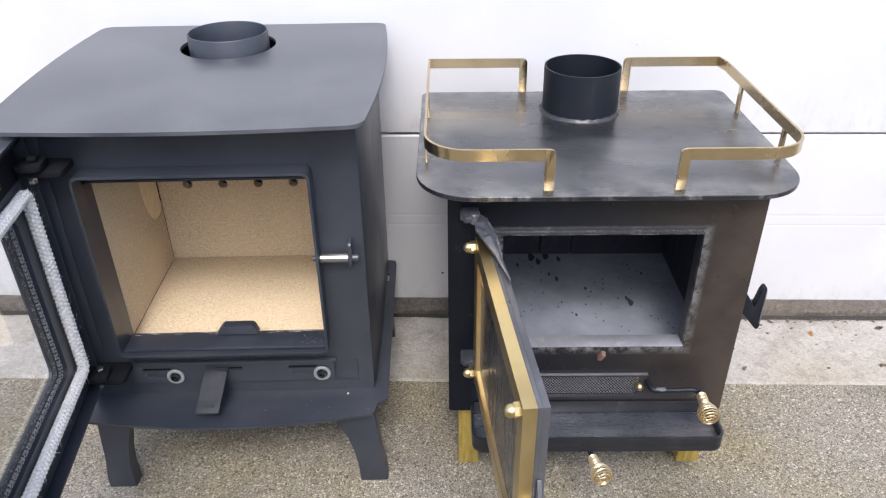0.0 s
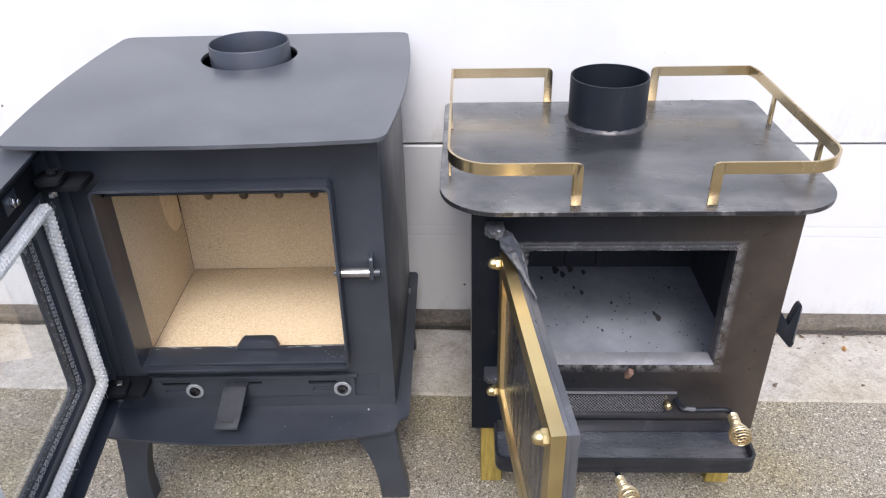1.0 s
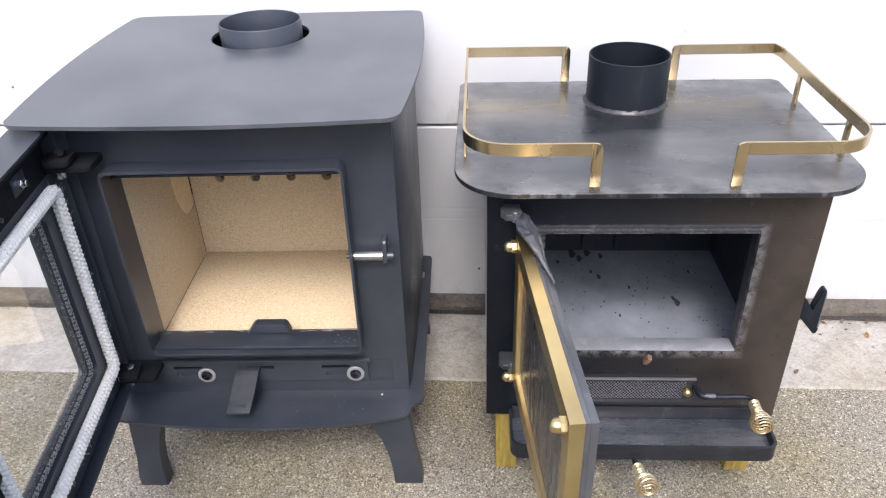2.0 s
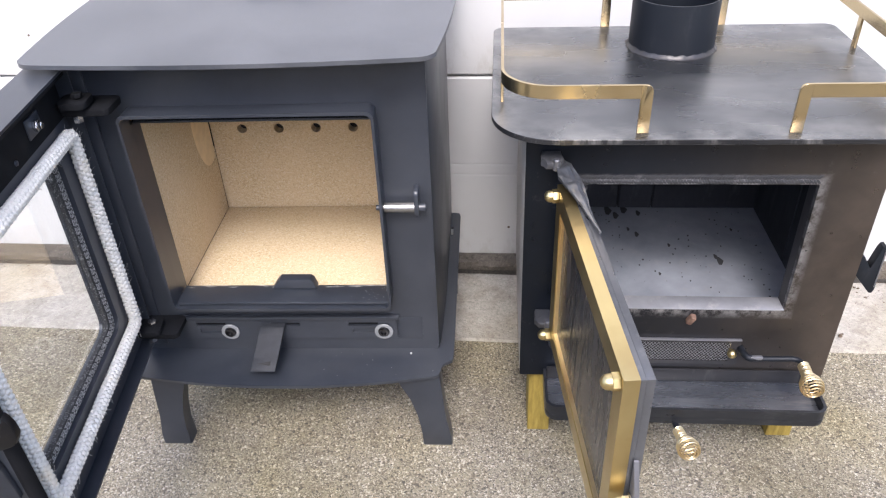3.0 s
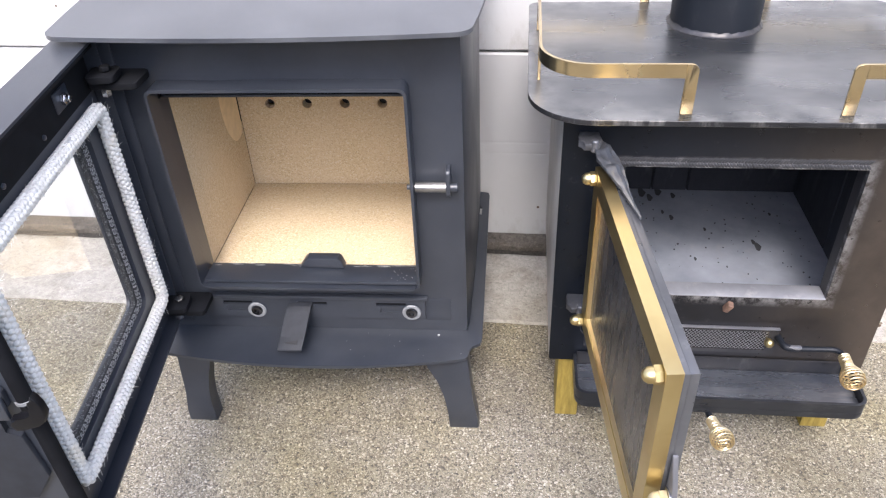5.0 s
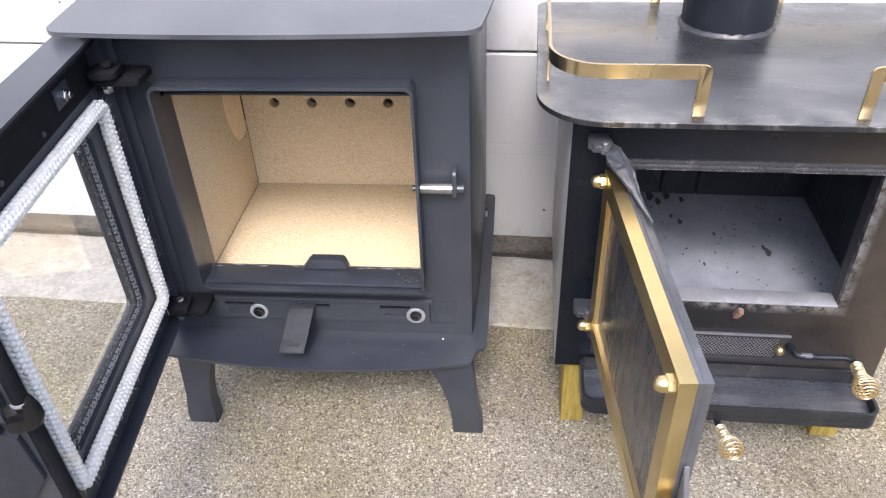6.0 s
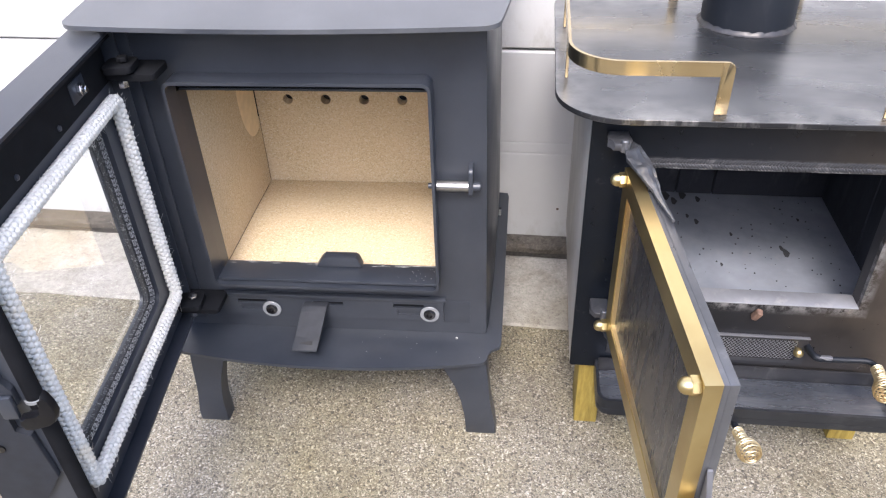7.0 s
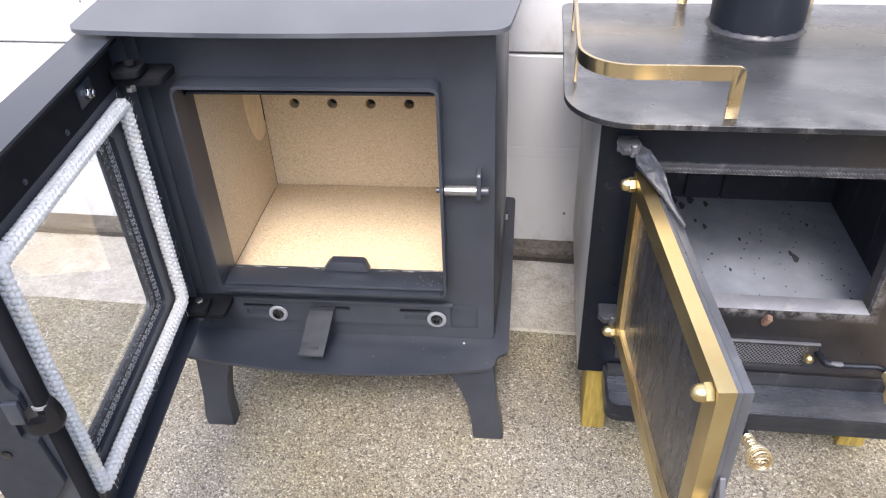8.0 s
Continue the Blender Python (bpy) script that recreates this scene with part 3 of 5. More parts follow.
def garage_door():
    door = thing("door_1", (0, WALL_Y + 0.02, 0), 0, "white painted sectional garage door, closed, lightly scuffed", "garage door")
    tagged(door, kind="structure")
    z = 0.019
    first = 0.5155
    edges = [(z, first)]
    while edges[-1][1] < 2.1:
        edges.append((edges[-1][1] + 0.005, edges[-1][1] + 0.53))
    for z0, z1 in edges:
        y = WALL_Y
        prof = [(y + 0.004, z0), (y, z0 + 0.004)]
        for g in ((z0 + 0.243, z0 + 0.272) if z0 < 0.1 else ()):
            prof += [(y, g - 0.004), (y + 0.0006, g), (y, g + 0.004)]
        prof += [(y, z1 - 0.004), (y + 0.004, z1), (y + 0.04, z1), (y + 0.04, z0)]
        b = bmesh.new()
        rows = [[b.verts.new((x, p, q)) for p, q in prof] for x in (-2.4, 2.4)]
        k = len(prof)
        for i in range(k):
            b.faces.new((rows[0][i], rows[1][i], rows[1][(i + 1) % k], rows[0][(i + 1) % k]))
        b.faces.new(rows[0][::-1])
        b.faces.new(rows[1])
        part("panel", b, WHITE, door, smooth=False)
    for x, zz, r in ((0.405, 0.742, 0.0055), (-0.052, 0.108, 0.0035), (0.48, 0.63, 0.002), (-1.18, 0.62, 0.003)):
        part("screw_head" if r > 0.004 else "chip_mark", lathe([(r, 0), (r * 0.9, 0.0012), (r * 0.4, 0.0016)], 14, axis_pose((x, WALL_Y + 0.0002, zz), (0, -1, 0))), WHITE if r > 0.004 else BARK, door)
    part("backing", box((-2.4, WALL_Y + 0.02, 0.03), (2.4, WALL_Y + 0.0395, 2.05)), plain("grey_door_seam", (0.38, 0.37, 0.36), 0.7), door, smooth=False)
    return door


def garage_walls():
    for i, (lo, hi) in enumerate((((-6, 1.66, 0), (-2.403, 1.95, 3.0)), ((2.403, 1.66, 0), (6, 1.95, 3.0)), ((-2.4, 1.66, 2.18), (2.4, 1.95, 3.0)))):
        tagged(part("wall_garage_%d" % (i + 1), box(lo, hi, 0.004), WALLPAINT, smooth=False), "pale rendered garage wall beside the white door", "wall", "", "structure")


# Unseen fence, added to keep low sky light off the stove fronts.
def fence():
    f = thing("fence", (0, -4.6, 0), 0, "unseen dark board fence added to block low sky light", "fence")
    n = 30
    for i in range(n):
        x = -6 + 12 * i / n
        part("board", box((x + 0.004, -4.62, 0.02), (x + 0.396, -4.60, 2.5), 0.003, seg=1), BARK, f, smooth=False)
    for z in (0.4, 1.7):
        part("rail", box((-6, -4.66, z), (6, -4.6205, z + 0.09)), BARK, f, smooth=False)


ground(), apron(), threshold(), garage_door(), garage_walls(), fence()

# ---- the charcoal stove ----
AL = 2.777
LC = -0.405
F = 1.166


def plate_outline():
    pts = []
    def half(v):
        return 0.327 - 0.21 * (v - 1.45) ** 2
    def front(u):
        return 1.086 + 0.17 * u * u
    r = 0.03
    n = 26
    hv = half(1.13)
    us = [-(hv - r) + 2 * (hv - r) * i / n for i in range(n + 1)]
    pts += [(LC + u, front(u)) for u in us]
    y0 = front(hv - r) + r
    pts += [(LC + hv - r + r * math.sin(radians(a)), y0 - r * math.cos(radians(a))) for a in (18, 36, 54, 72)]
    vs = [y0 + (1.69 - y0) * i / 16 for i in range(17)]
    pts += [(LC + half(v), v) for v in vs]
    hb = half(1.70)
    pts += [(LC + hb - 0.006, 1.703), (LC + hb - 0.02, 1.708)]
    pts += [(LC + (hb - 0.02) * (1 - 2 * i / 14), 1.709) for i in range(1, 14)]
    pts += [(LC - hb + 0.02, 1.708), (LC - hb + 0.006, 1.703)]
    pts += [(LC - half(v), v) for v in vs[::-1]]
    pts += [(LC - hv + r - r * math.sin(radians(a)), y0 - r * math.cos(radians(a))) for a in (72, 54, 36, 18)]
    return pts


def hearth_outline():
    right = []
    n = 24
    w = 0.275
    pts = [(LC - w + 2 * w * i / n, 1.0635 + 0.34 * (-w + 2 * w * i / n) ** 2) for i in range(n + 1)]
    for a in (15, 35, 55, 75, 90):
        right.append((LC + w + 0.014 * math.sin(radians(a)), 1.0895 + 0.016 - 0.016 * math.cos(radians(a))))
    right += [(LC + 0.291, 1.116), (LC + 0.296, 1.124), (LC + 0.303, 1.128), (LC + 0.309, 1.132), (LC + 0.312, 1.142), (LC + 0.313, 1.2), (LC + 0.3155, 1.5757), (LC + 0.300, 1.5757), (LC + 0.300, 1.559), (LC + 0.2945, 1.559), (LC + 0.2945, 1.592), (LC + 0.300, 1.592), (LC + 0.300, 1.5761), (LC + 0.3155, 1.5761), (LC + 0.316, 1.64), (LC + 0.313, 1.653), (LC + 0.30, 1.656)]
    return pts + right + [(2 * LC - x, y) for x, y in right[::-1]]


def stove_leg(stove, side, v, shift=0.0):
    if side < 0:
        prof_out = [(0.286, 0.194), (0.288, 0.15), (0.293, 0.08), (0.301, 0.03), (0.304, 0.004), (0.302, 0.0)]
        prof_in = [(0.248, 0.0), (0.245, 0.004), (0.247, 0.022), (0.248, 0.05), (0.244, 0.09), (0.236, 0.13), (0.225, 0.165), (0.214, 0.194)]
    else:
        prof_out = [(0.289, 0.194), (0.290, 0.15), (0.295, 0.08), (0.303, 0.03), (0.306, 0.004), (0.304, 0.0)]
        prof_in = [(0.250, 0.0), (0.247, 0.004), (0.248, 0.022), (0.246, 0.05), (0.240, 0.09), (0.229, 0.13), (0.213, 0.165), (0.200, 0.194)]
    prof = [(LC + shift + side * x, z) for x, z in prof_out + prof_in]
    m = Matrix(((1, 0, 0, 0), (0, 0, 1, 0), (0, 1, 0, 0), (0, 0, 0, 1)))
    b = prism(prof, v, v + 0.034, 0.004, m)
    part("leg", b, PAINT, stove)


def charcoal_stove():
    st = thing("wood_stove", (LC, 1.4, 0.0), AL, "matt charcoal wood stove on four legs, door open", "wood stove")
    part("top_plate", holed(plate_outline(), (-0.408, 1.550), 0.0965, 0.7935, 0.80), DUSTSHEENPAINT, st, "dusty bowed charcoal steel top plate, painted sheen, flue hole")
    flue = part("flue_collar", lathe([(0.0775, 0.72), (0.081, 0.72), (0.081, 0.8275), (0.0802, 0.829), (0.0782, 0.829), (0.0775, 0.8275)], 72, Matrix.Translation((-0.406, 1.5505, 0)), True), PAINT, st)
    part("base_plate", prism(hearth_outline(), 0.194, 0.20), PAINT, st, "charcoal hearth plate with bowed front edge")
    # front plate with the door opening
    outer = rect_points(LC - 0.284, LC + 0.284, 0.2005, 0.793, 0.004)
    inner = rect_points(-0.597, -0.201, 0.331, 0.69, 0.012)
    part("front_panel", ring_frame(outer, inner, F, F + 0.006), PAINT, st)
    part("hinge_strip", box((LC - 0.284, F - 0.004, 0.215), (-0.645, F - 0.0005, 0.785), 0.0015), PAINT, st)
    for s in (-1, 1):
        prof = [(LC + s * 0.284, F + 0.0065), (LC + s * 0.287, F + 0.02), (LC + s * 0.2925, 1.35), (LC + s * 0.294, 1.653), (LC + s * 0.288, 1.653), (LC + s * 0.286, 1.35), (LC + s * 0.281, F + 0.02), (LC + s * 0.278, F + 0.0065)]
        part("side_panel", prism(prof, 0.2005, 0.793), PAINT, st)
    part("back_panel", box((LC - 0.287, 1.645, 0.2005), (LC + 0.287, 1.651, 0.793)), PAINT, st)
    part("firebox_top", box((-0.62, F + 0.0335, 0.678), (-0.19, 1.56, 0.684)), BLACK_AND_SHADE, st)
    # door surround
    o = rect_points(-0.598, -0.2, 0.3215, 0.7055, 0.014, 6)
    i = rect_points(-0.5935, -0.2045, 0.3265, 0.7, 0.010, 6)
    part("door_surround", ring_frame(o, i, 1.130, F - 0.0003), PAINT, st, "raised charcoal steel lip round the opening")
    part("sill", box((-0.5915, 1.140, 0.3285), (-0.2065, 1.192, 0.3345), 0.0015), PAINT, st, "charcoal sill with pale scratches")
    part("inner_jamb", box((-0.5968, F - 0.0002, 0.3275), (-0.5935, F + 0.0062, 0.6735)), PAINT, st)
    part("inner_jamb", box((-0.612, F + 0.0063, 0.30), (-0.5935, 1.198, 0.6735)), PAINT, st)
    part("inner_jamb", box((-0.2045, F + 0.0063, 0.30), (-0.20, 1.198, 0.6735)), PAINT, st)
    part("inner_header", box((-0.5922, F + 0.0063, 0.6738), (-0.2058, F + 0.0085, 0.6778), 0.0005), PAINT, st)
    # Black block paints in the shade under the opening's lip.
    part("header_shade_block", box((-0.594, F + 0.0088, 0.6742), (-0.204, 1.198, 0.6895)), BLACK_AND_SHADE, st)
    tab = [(-0.425, 0.3345), (-0.342, 0.3345), (-0.3475, 0.351), (-0.353, 0.3555), (-0.408, 0.3555), (-0.4135, 0.351)]
    m = Matrix(((1, 0, 0, 0), (0, 0, 1, 0), (0, 1, 0, 0), (0, 0, 0, 1)))
    part("log_stop", prism(tab, 1.178, 1.199, 0.003, m), PAINT, st)
    # lining boards
    # Black strips stand for the dark of the open joints between boards.
    part("joint_gap_strip", box((-0.6104, 1.5295, 0.285), (-0.202, 1.5328, 0.2975)), BLACK_AND_SHADE, st)
    part("joint_gap_strip", box((-0.622, 1.5265, 0.2985), (-0.6128, 1.5328, 0.677)), BLACK_AND_SHADE, st)
    part("floor_board", box((-0.6104, 1.20, 0.285), (-0.202, 1.5292, 0.30), 0.0008), BOARD, st, "speckled tan vermiculite board")
    part("floor_support", box((-0.62, F + 0.0065, 0.275), (-0.19, 1.5315, 0.2845)), BLACK_AND_SHADE, st)
    # back board with a row of air holes
    b = bmesh.new()
    holes = (-0.5453, -0.4661, -0.3866, -0.3077)
    zc, rr = 0.4915, 0.0105
    cells = [-0.6245] + [0.5 * (p + q) for p, q in zip(holes, holes[1:])] + [-0.268]
    zb0, zb1 = 0.284, 0.677
    for k, h in enumerate(holes):
        n = 24
        x0, x1 = cells[k], cells[k + 1]
        edge, circ, deep = [], [], []
        for j in range(n):
            a = 2 * math.pi * (j + 0.5) / n
            cx, cz = math.cos(a), math.sin(a)
            s = min((x1 - h if cx > 0 else h - x0) / abs(cx), (zb1 - zc if cz > 0 else zc - zb0) / abs(cz))
            edge.append(b.verts.new((h + cx * s, 1.533, zc + cz * s)))
            circ.append(b.verts.new((h + cx * rr, 1.533, zc + cz * rr)))
            deep.append(b.verts.new((h + cx * rr, 1.556, zc + cz * rr)))
        for j in range(n):
            q = (j + 1) % n
            b.faces.new((edge[j], edge[q], circ[q], circ[j]))
            b.faces.new((circ[j], circ[q], deep[q], deep[j]))
        for sx in (x0, x1):
            for sz in (zb0, zb1):
                best = None
                for j in range(n):
                    p, q = edge[j].co, edge[(j + 1) % n].co
                    if (abs(p.x - sx) < 1e-6 and abs(q.z - sz) < 1e-6) or (abs(p.z - sz) < 1e-6 and abs(q.x - sx) < 1e-6):
                        best = j
                if best is not None:
                    b.faces.new((edge[best], edge[(best + 1) % n], b.verts.new((sx, 1.533, sz))))
    b.faces.new([b.verts.new(p) for p in ((-0.268, 1.533, zb0), (-0.195, 1.533, zb0), (-0.195, 1.533, zb1), (-0.268, 1.533, zb1))])
    bmesh.ops.remove_doubles(b, verts=b.verts[:], dist=1e-6)
    part("back_board", b, BOARD, st, "speckled tan vermiculite board with four air holes", smooth=False)
    part("air_duct", box((-0.62, 1.5565, 0.45), (-0.19, 1.62, 0.55)), BLACKHOLE, st)
    part("rear_support", box((-0.6245, 1.5575, 0.284), (-0.19, 1.5645, 0.449)), BLACK_AND_SHADE, st)
    # Oval cut-out backed by pale board: a patch of sunlight built in.
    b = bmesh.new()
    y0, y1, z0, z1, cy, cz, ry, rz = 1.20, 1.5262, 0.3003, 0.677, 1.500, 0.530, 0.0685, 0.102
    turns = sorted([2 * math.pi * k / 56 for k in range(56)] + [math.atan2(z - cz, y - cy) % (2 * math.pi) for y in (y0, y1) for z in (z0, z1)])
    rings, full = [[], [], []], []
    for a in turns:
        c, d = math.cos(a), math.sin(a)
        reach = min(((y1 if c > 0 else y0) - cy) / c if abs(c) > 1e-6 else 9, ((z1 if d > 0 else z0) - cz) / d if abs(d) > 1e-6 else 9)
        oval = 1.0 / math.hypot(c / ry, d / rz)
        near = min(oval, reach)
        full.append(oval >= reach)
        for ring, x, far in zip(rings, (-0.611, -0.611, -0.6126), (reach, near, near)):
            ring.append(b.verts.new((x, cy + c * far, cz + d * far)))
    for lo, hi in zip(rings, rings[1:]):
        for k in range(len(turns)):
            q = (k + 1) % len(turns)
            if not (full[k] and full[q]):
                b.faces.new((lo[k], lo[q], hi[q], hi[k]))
    side = part("side_board", b, BOARD, st, "speckled tan vermiculite board cut out for an oval sun patch", smooth=False)
    part("oval_sun_patch", box((-0.6235, 1.20, 0.3003), (-0.6127, 1.5262, 0.677)), BOARD_SUN_PATCH, side, "smooth pale board standing for an oval patch of sunlight")
    part("side_board", box((-0.2, 1.20, 0.30), (-0.192, 1.5315, 0.677)), BOARD, st)
    # air control under the door
    part("control_rail", box((-0.604, 1.1565, 0.2775), (-0.192, F - 0.0003, 0.285), 0.0015), PAINT, st)
    skin, fr, bk = bmesh.new(), 1.1602, 1.1640
    holes = {1: ((-0.573, -0.521), (-0.2815, -0.2295)), 3: ((-0.578, -0.522), (-0.4365, -0.3805), (-0.289, -0.233))}
    levels = (0.232, 0.2450, 0.2550, 0.2615, 0.2695, 0.2772)
    for row, (za, zb) in enumerate(zip(levels, levels[1:])):
        x = -0.606
        for xa, xb in holes.get(row, ()) + ((-0.198, None),):
            box((x, fr, za), (xa, bk, zb), 0.0, skin)
            x = xb
    ctl = part("air_slide", skin, PAINT, st, smooth=False)
    part("slide_backing", box((-0.605, bk + 0.0003, 0.233), (-0.199, F - 0.0004, 0.2605)), PAINT, ctl, smooth=False)
    part("slide_backing", box((-0.605, bk + 0.0003, 0.2607), (-0.199, F - 0.0004, 0.2765)), BLACK_AND_SHADE, ctl, smooth=False)
    part("cover_plate", box((-0.1965, F - 0.0016, 0.226), (-0.150, F - 0.0003, 0.2775), 0.0005), PAINT, st)
    for x in (-0.514, -0.2225):
        w = part("washer", lathe([(0.0110, 0), (0.0172, 0), (0.0172, 0.0022), (0.0165, 0.003), (0.0117, 0.003), (0.0110, 0.0022)], 32, axis_pose((x, 1.158, 0.2505), (0, -1, 0)), True), RING, st, "pale grey washer")
        part("bolt_head", lathe([(0.0107, 0), (0.0107, 0.004), (0.0092, 0.0066), (0.0052, 0.0070), (0.0044, 0.003)], 20, axis_pose((x, 1.1585, 0.2505), (0, -1, 0))), DARKBOLT, w)
    # air lever: a bent tongue
    b = bmesh.new()
    prof = [(1.163, 0.2672), (1.150, 0.2668), (1.140, 0.2600), (1.100, 0.2360), (1.078, 0.2255), (1.0775, 0.2210), (1.102, 0.2310), (1.142, 0.2548), (1.151, 0.2612), (1.163, 0.2618)]
    def shift(v):
        return -0.0255 * (1.16 - v) / 0.08 * 0.35
    rows = [[b.verts.new((x + shift(v), v, z)) for v, z in prof] for x in (-0.452, -0.407)]
    k = len(prof)
    for j in range(k):
        b.faces.new((rows[0][j], rows[1][j], rows[1][(j + 1) % k], rows[0][(j + 1) % k]))
    b.faces.new(rows[0][::-1])
    b.faces.new(rows[1])
    bmesh.ops.bevel(b, geom=b.edges[:], offset=0.001, segments=1, affect="EDGES")
    lever = part("air_lever", b, MATTPAINT, st, "flat bent air lever with a punched arrow")
    slope = Matrix.Translation((-0.4375, 1.0905, 0.2321)) @ Euler((radians(25.2), 0, 0)).to_matrix().to_4x4()
    part("arrow_mark", prism([(-0.012, -0.0015), (0.012, -0.005), (0.012, 0.004)], -0.0002, 0.0006, 0, slope), BLACKHOLE, lever, smooth=False)
    # latch pin on the face
    lp = part("latch_pin", lathe([(0.0085, 0), (0.0085, 0.05)], 24, axis_pose((-0.1985, 1.148, 0.527), (1, 0, 0))), PINSTEEL, st, "bright steel latch pin")
    part("latch_collar", prism(rect_points(-0.011, 0.022, -0.018, 0.033, 0.009), 0, 0.007, 0.001, Matrix.Translation((-0.1485, 1.152, 0.527)) @ Matrix(((0, 0, 1, 0), (1, 0, 0, 0), (0, 1, 0, 0), (0, 0, 0, 1)))), PAINT, lp)
    part("pin_end", lathe([(0.0075, 0), (0.0075, 0.011), (0.0065, 0.012)], 20, axis_pose((-0.1412, 1.148, 0.527), (1, 0, 0))), PAINT, lp)
    part("pin_tip", lathe([(0.0045, 0), (0.0045, 0.006)], 12, axis_pose((-0.2060, 1.148, 0.527), (-1, 0, 0))), PAINT, lp)
    # hinge brackets on the body
    for z in (0.716, 0.2765):
        hb = part("hinge_bracket", prism(rect_points(-0.668, -0.592, 1.106, F - 0.0045, 0.008), z + 0.001, z + 0.011, 0.0015), BLACK_AND_SHADE, st)
        part("hinge_bolt", hexa(0.0075, z - 0.012, z - 0.0003, Matrix.Translation((-0.645, 1.116, 0))), CHROME, hb, "bright steel bolt")
    for s in (-1, 1):
        for v in (1.1, 1.585):
            stove_leg(st, s, v, 0.024 if s < 0 else 0.0)
    return st


def stove_door(st):
    """The open door: x runs from the hinge outwards, y towards the lined side."""
    way = Vector((0.1044, -0.9945))
    M = Matrix(((way.x, -way.y, 0, -0.650), (way.y, way.x, 0, 1.105), (0, 0, 1, 0), (0, 0, 0, 1)))
    s0, s1, z0, z1 = -0.035, 0.442, 0.250, 0.785
    pan = ring_frame(rect_points(s0, s1, z0, z1, 0.006), rect_points(s0 + 0.004, s1 - 0.004, z0 + 0.004, z1 - 0.004, 0.003), -0.056, 0.002)
    bmesh.ops.transform(pan, matrix=M, verts=pan.verts[:])
    door = part("door", pan, PAINT, st, "open charcoal steel door with rope seal and glass")
    opening = rect_points(0.0395, 0.3665, 0.346, 0.671, 0.02, 5)
    part("front_skin", ring_frame(rect_points(s0 + 0.0045, s1 - 0.0045, z0 + 0.0045, z1 - 0.0045, 0.003), rect_points(0.060, 0.350, 0.360, 0.662, 0.02), -0.042, -0.0365, M), PAINT, door)
    part("inner_panel", ring_frame(rect_points(s0 + 0.012, s1 - 0.012, z0 + 0.012, z1 - 0.012, 0.004), opening, -0.0318, -0.017, M), PAINT, door)
    part("glass_pane", box((0.028, -0.0358, 0.335), (0.378, -0.0322, 0.682), 0, None, M), GLASS, door, "clear stove glass", smooth=False).visible_shadow = False
    tape = part("knit_gasket", ring_frame(rect_points(0.035, 0.371, 0.342, 0.675, 0.018), rect_points(0.063, 0.352, 0.364, 0.660, 0.016), -0.0315, -0.0245, M), KNIT, door, "black knitted glass gasket with pale stitches")
    for k in (0.0085, 0.0125, 0.0165, 0.0205):
        ring = rect_points(0.035 + k, 0.371 - k * 0.75, 0.342 + k * 0.85, 0.675 - k * 0.6, 0.014)
        zig, e = [], 0
        for (x, z), (x2, z2) in zip(ring, ring[1:] + ring[:1]):
            d = math.hypot(x2 - x, z2 - z)
            cnt = max(1, round(d / 0.0026))
            for i in range(cnt):
                e += 1
                off = 0.0011 * (1 if e % 2 else -1)
                zig.append(M @ Vector((x + (x2 - x) * i / cnt - off * (z2 - z) / d, -0.0241 + 0.0006 * (e % 2), z + (z2 - z) * i / cnt + off * (x2 - x) / d)))
        row = bmesh.new()
        for i in range(0, len(zig) - 3, 3):
            tube(zig[i:i + 3], 0.00055, 4, False, row)
        part("stitching", row, STITCH, tape, "pale stitch row", kind="stuff")
    # rope seal
    rr = 0.0104
    rect = rect_points(0.0027, 0.3895, 0.3235, 0.6913, 0.010, 4)
    pts = []
    for (x, z), (x2, z2) in zip(rect, rect[1:] + rect[:1]):
        d = math.hypot(x2 - x, z2 - z)
        k = max(1, round(d / 0.0008))
        pts += [(x + (x2 - x) * i / k, z + (z2 - z) * i / k) for i in range(k)]
    turns = round(len(pts) / 11)
    def plait(i, a):
        p = 2 * math.pi * i / len(pts) * turns
        h = 4.0 * a / math.pi
        near = 0.0
        for lane in (math.floor(h), math.floor(h) + 1):
            along = (p / (2 * math.pi) + 0.5 * (lane % 2)) % 1.0 - 0.5
            near = max(near, 1.0 - (along / 0.56) ** 2 - ((h - lane) / 0.74) ** 2)
        return 0.67 + 0.42 * max(0.0, near) ** 0.65 + 0.03 * noise.noise((i * 0.04, a, 1.0))
    b = tube([M @ Vector((x, -0.0066, z)) for x, z in pts], rr, 48, True, shape=plait)
    rope = part("rope_seal", b, ROPE, door, "white plaited glass fibre rope seal")
    random.seed(11)
    b = bmesh.new()
    for _ in range(800):
        x, z = random.choice(pts)
        a = random.uniform(0, 6.28)
        p = Vector((x + 0.0095 * math.cos(a), random.uniform(-0.008, 0.002), z + 0.0095 * math.sin(a)))
        q = p + Vector((math.cos(a + random.uniform(-0.9, 0.9)), random.uniform(-0.2, 0.7), math.sin(a + random.uniform(-0.9, 0.9)))) * random.uniform(0.003, 0.012)
        mid_ = (p + q) / 2 + Vector((0.001, 0.001, random.uniform(-0.002, 0.002)))
        tube([M @ p, M @ mid_, M @ q], 0.0002, 3, False, b)
    part("rope_fluff", b, ROPE, rope, kind="stuff")
    # glass clips with bolts along the top
    part("glass_clip", box((0.062, -0.0149, 0.730), (0.106, -0.0125, 0.758), 0.001, None, M), PAINT, door)
    for s in (0.084,):
        c = part("clip_bolt", hexa(0.0085, 0, 0.006, M @ axis_pose((s, -0.0124, 0.7435), (0, 1, 0))), CHROME, door, "bright steel bolt")
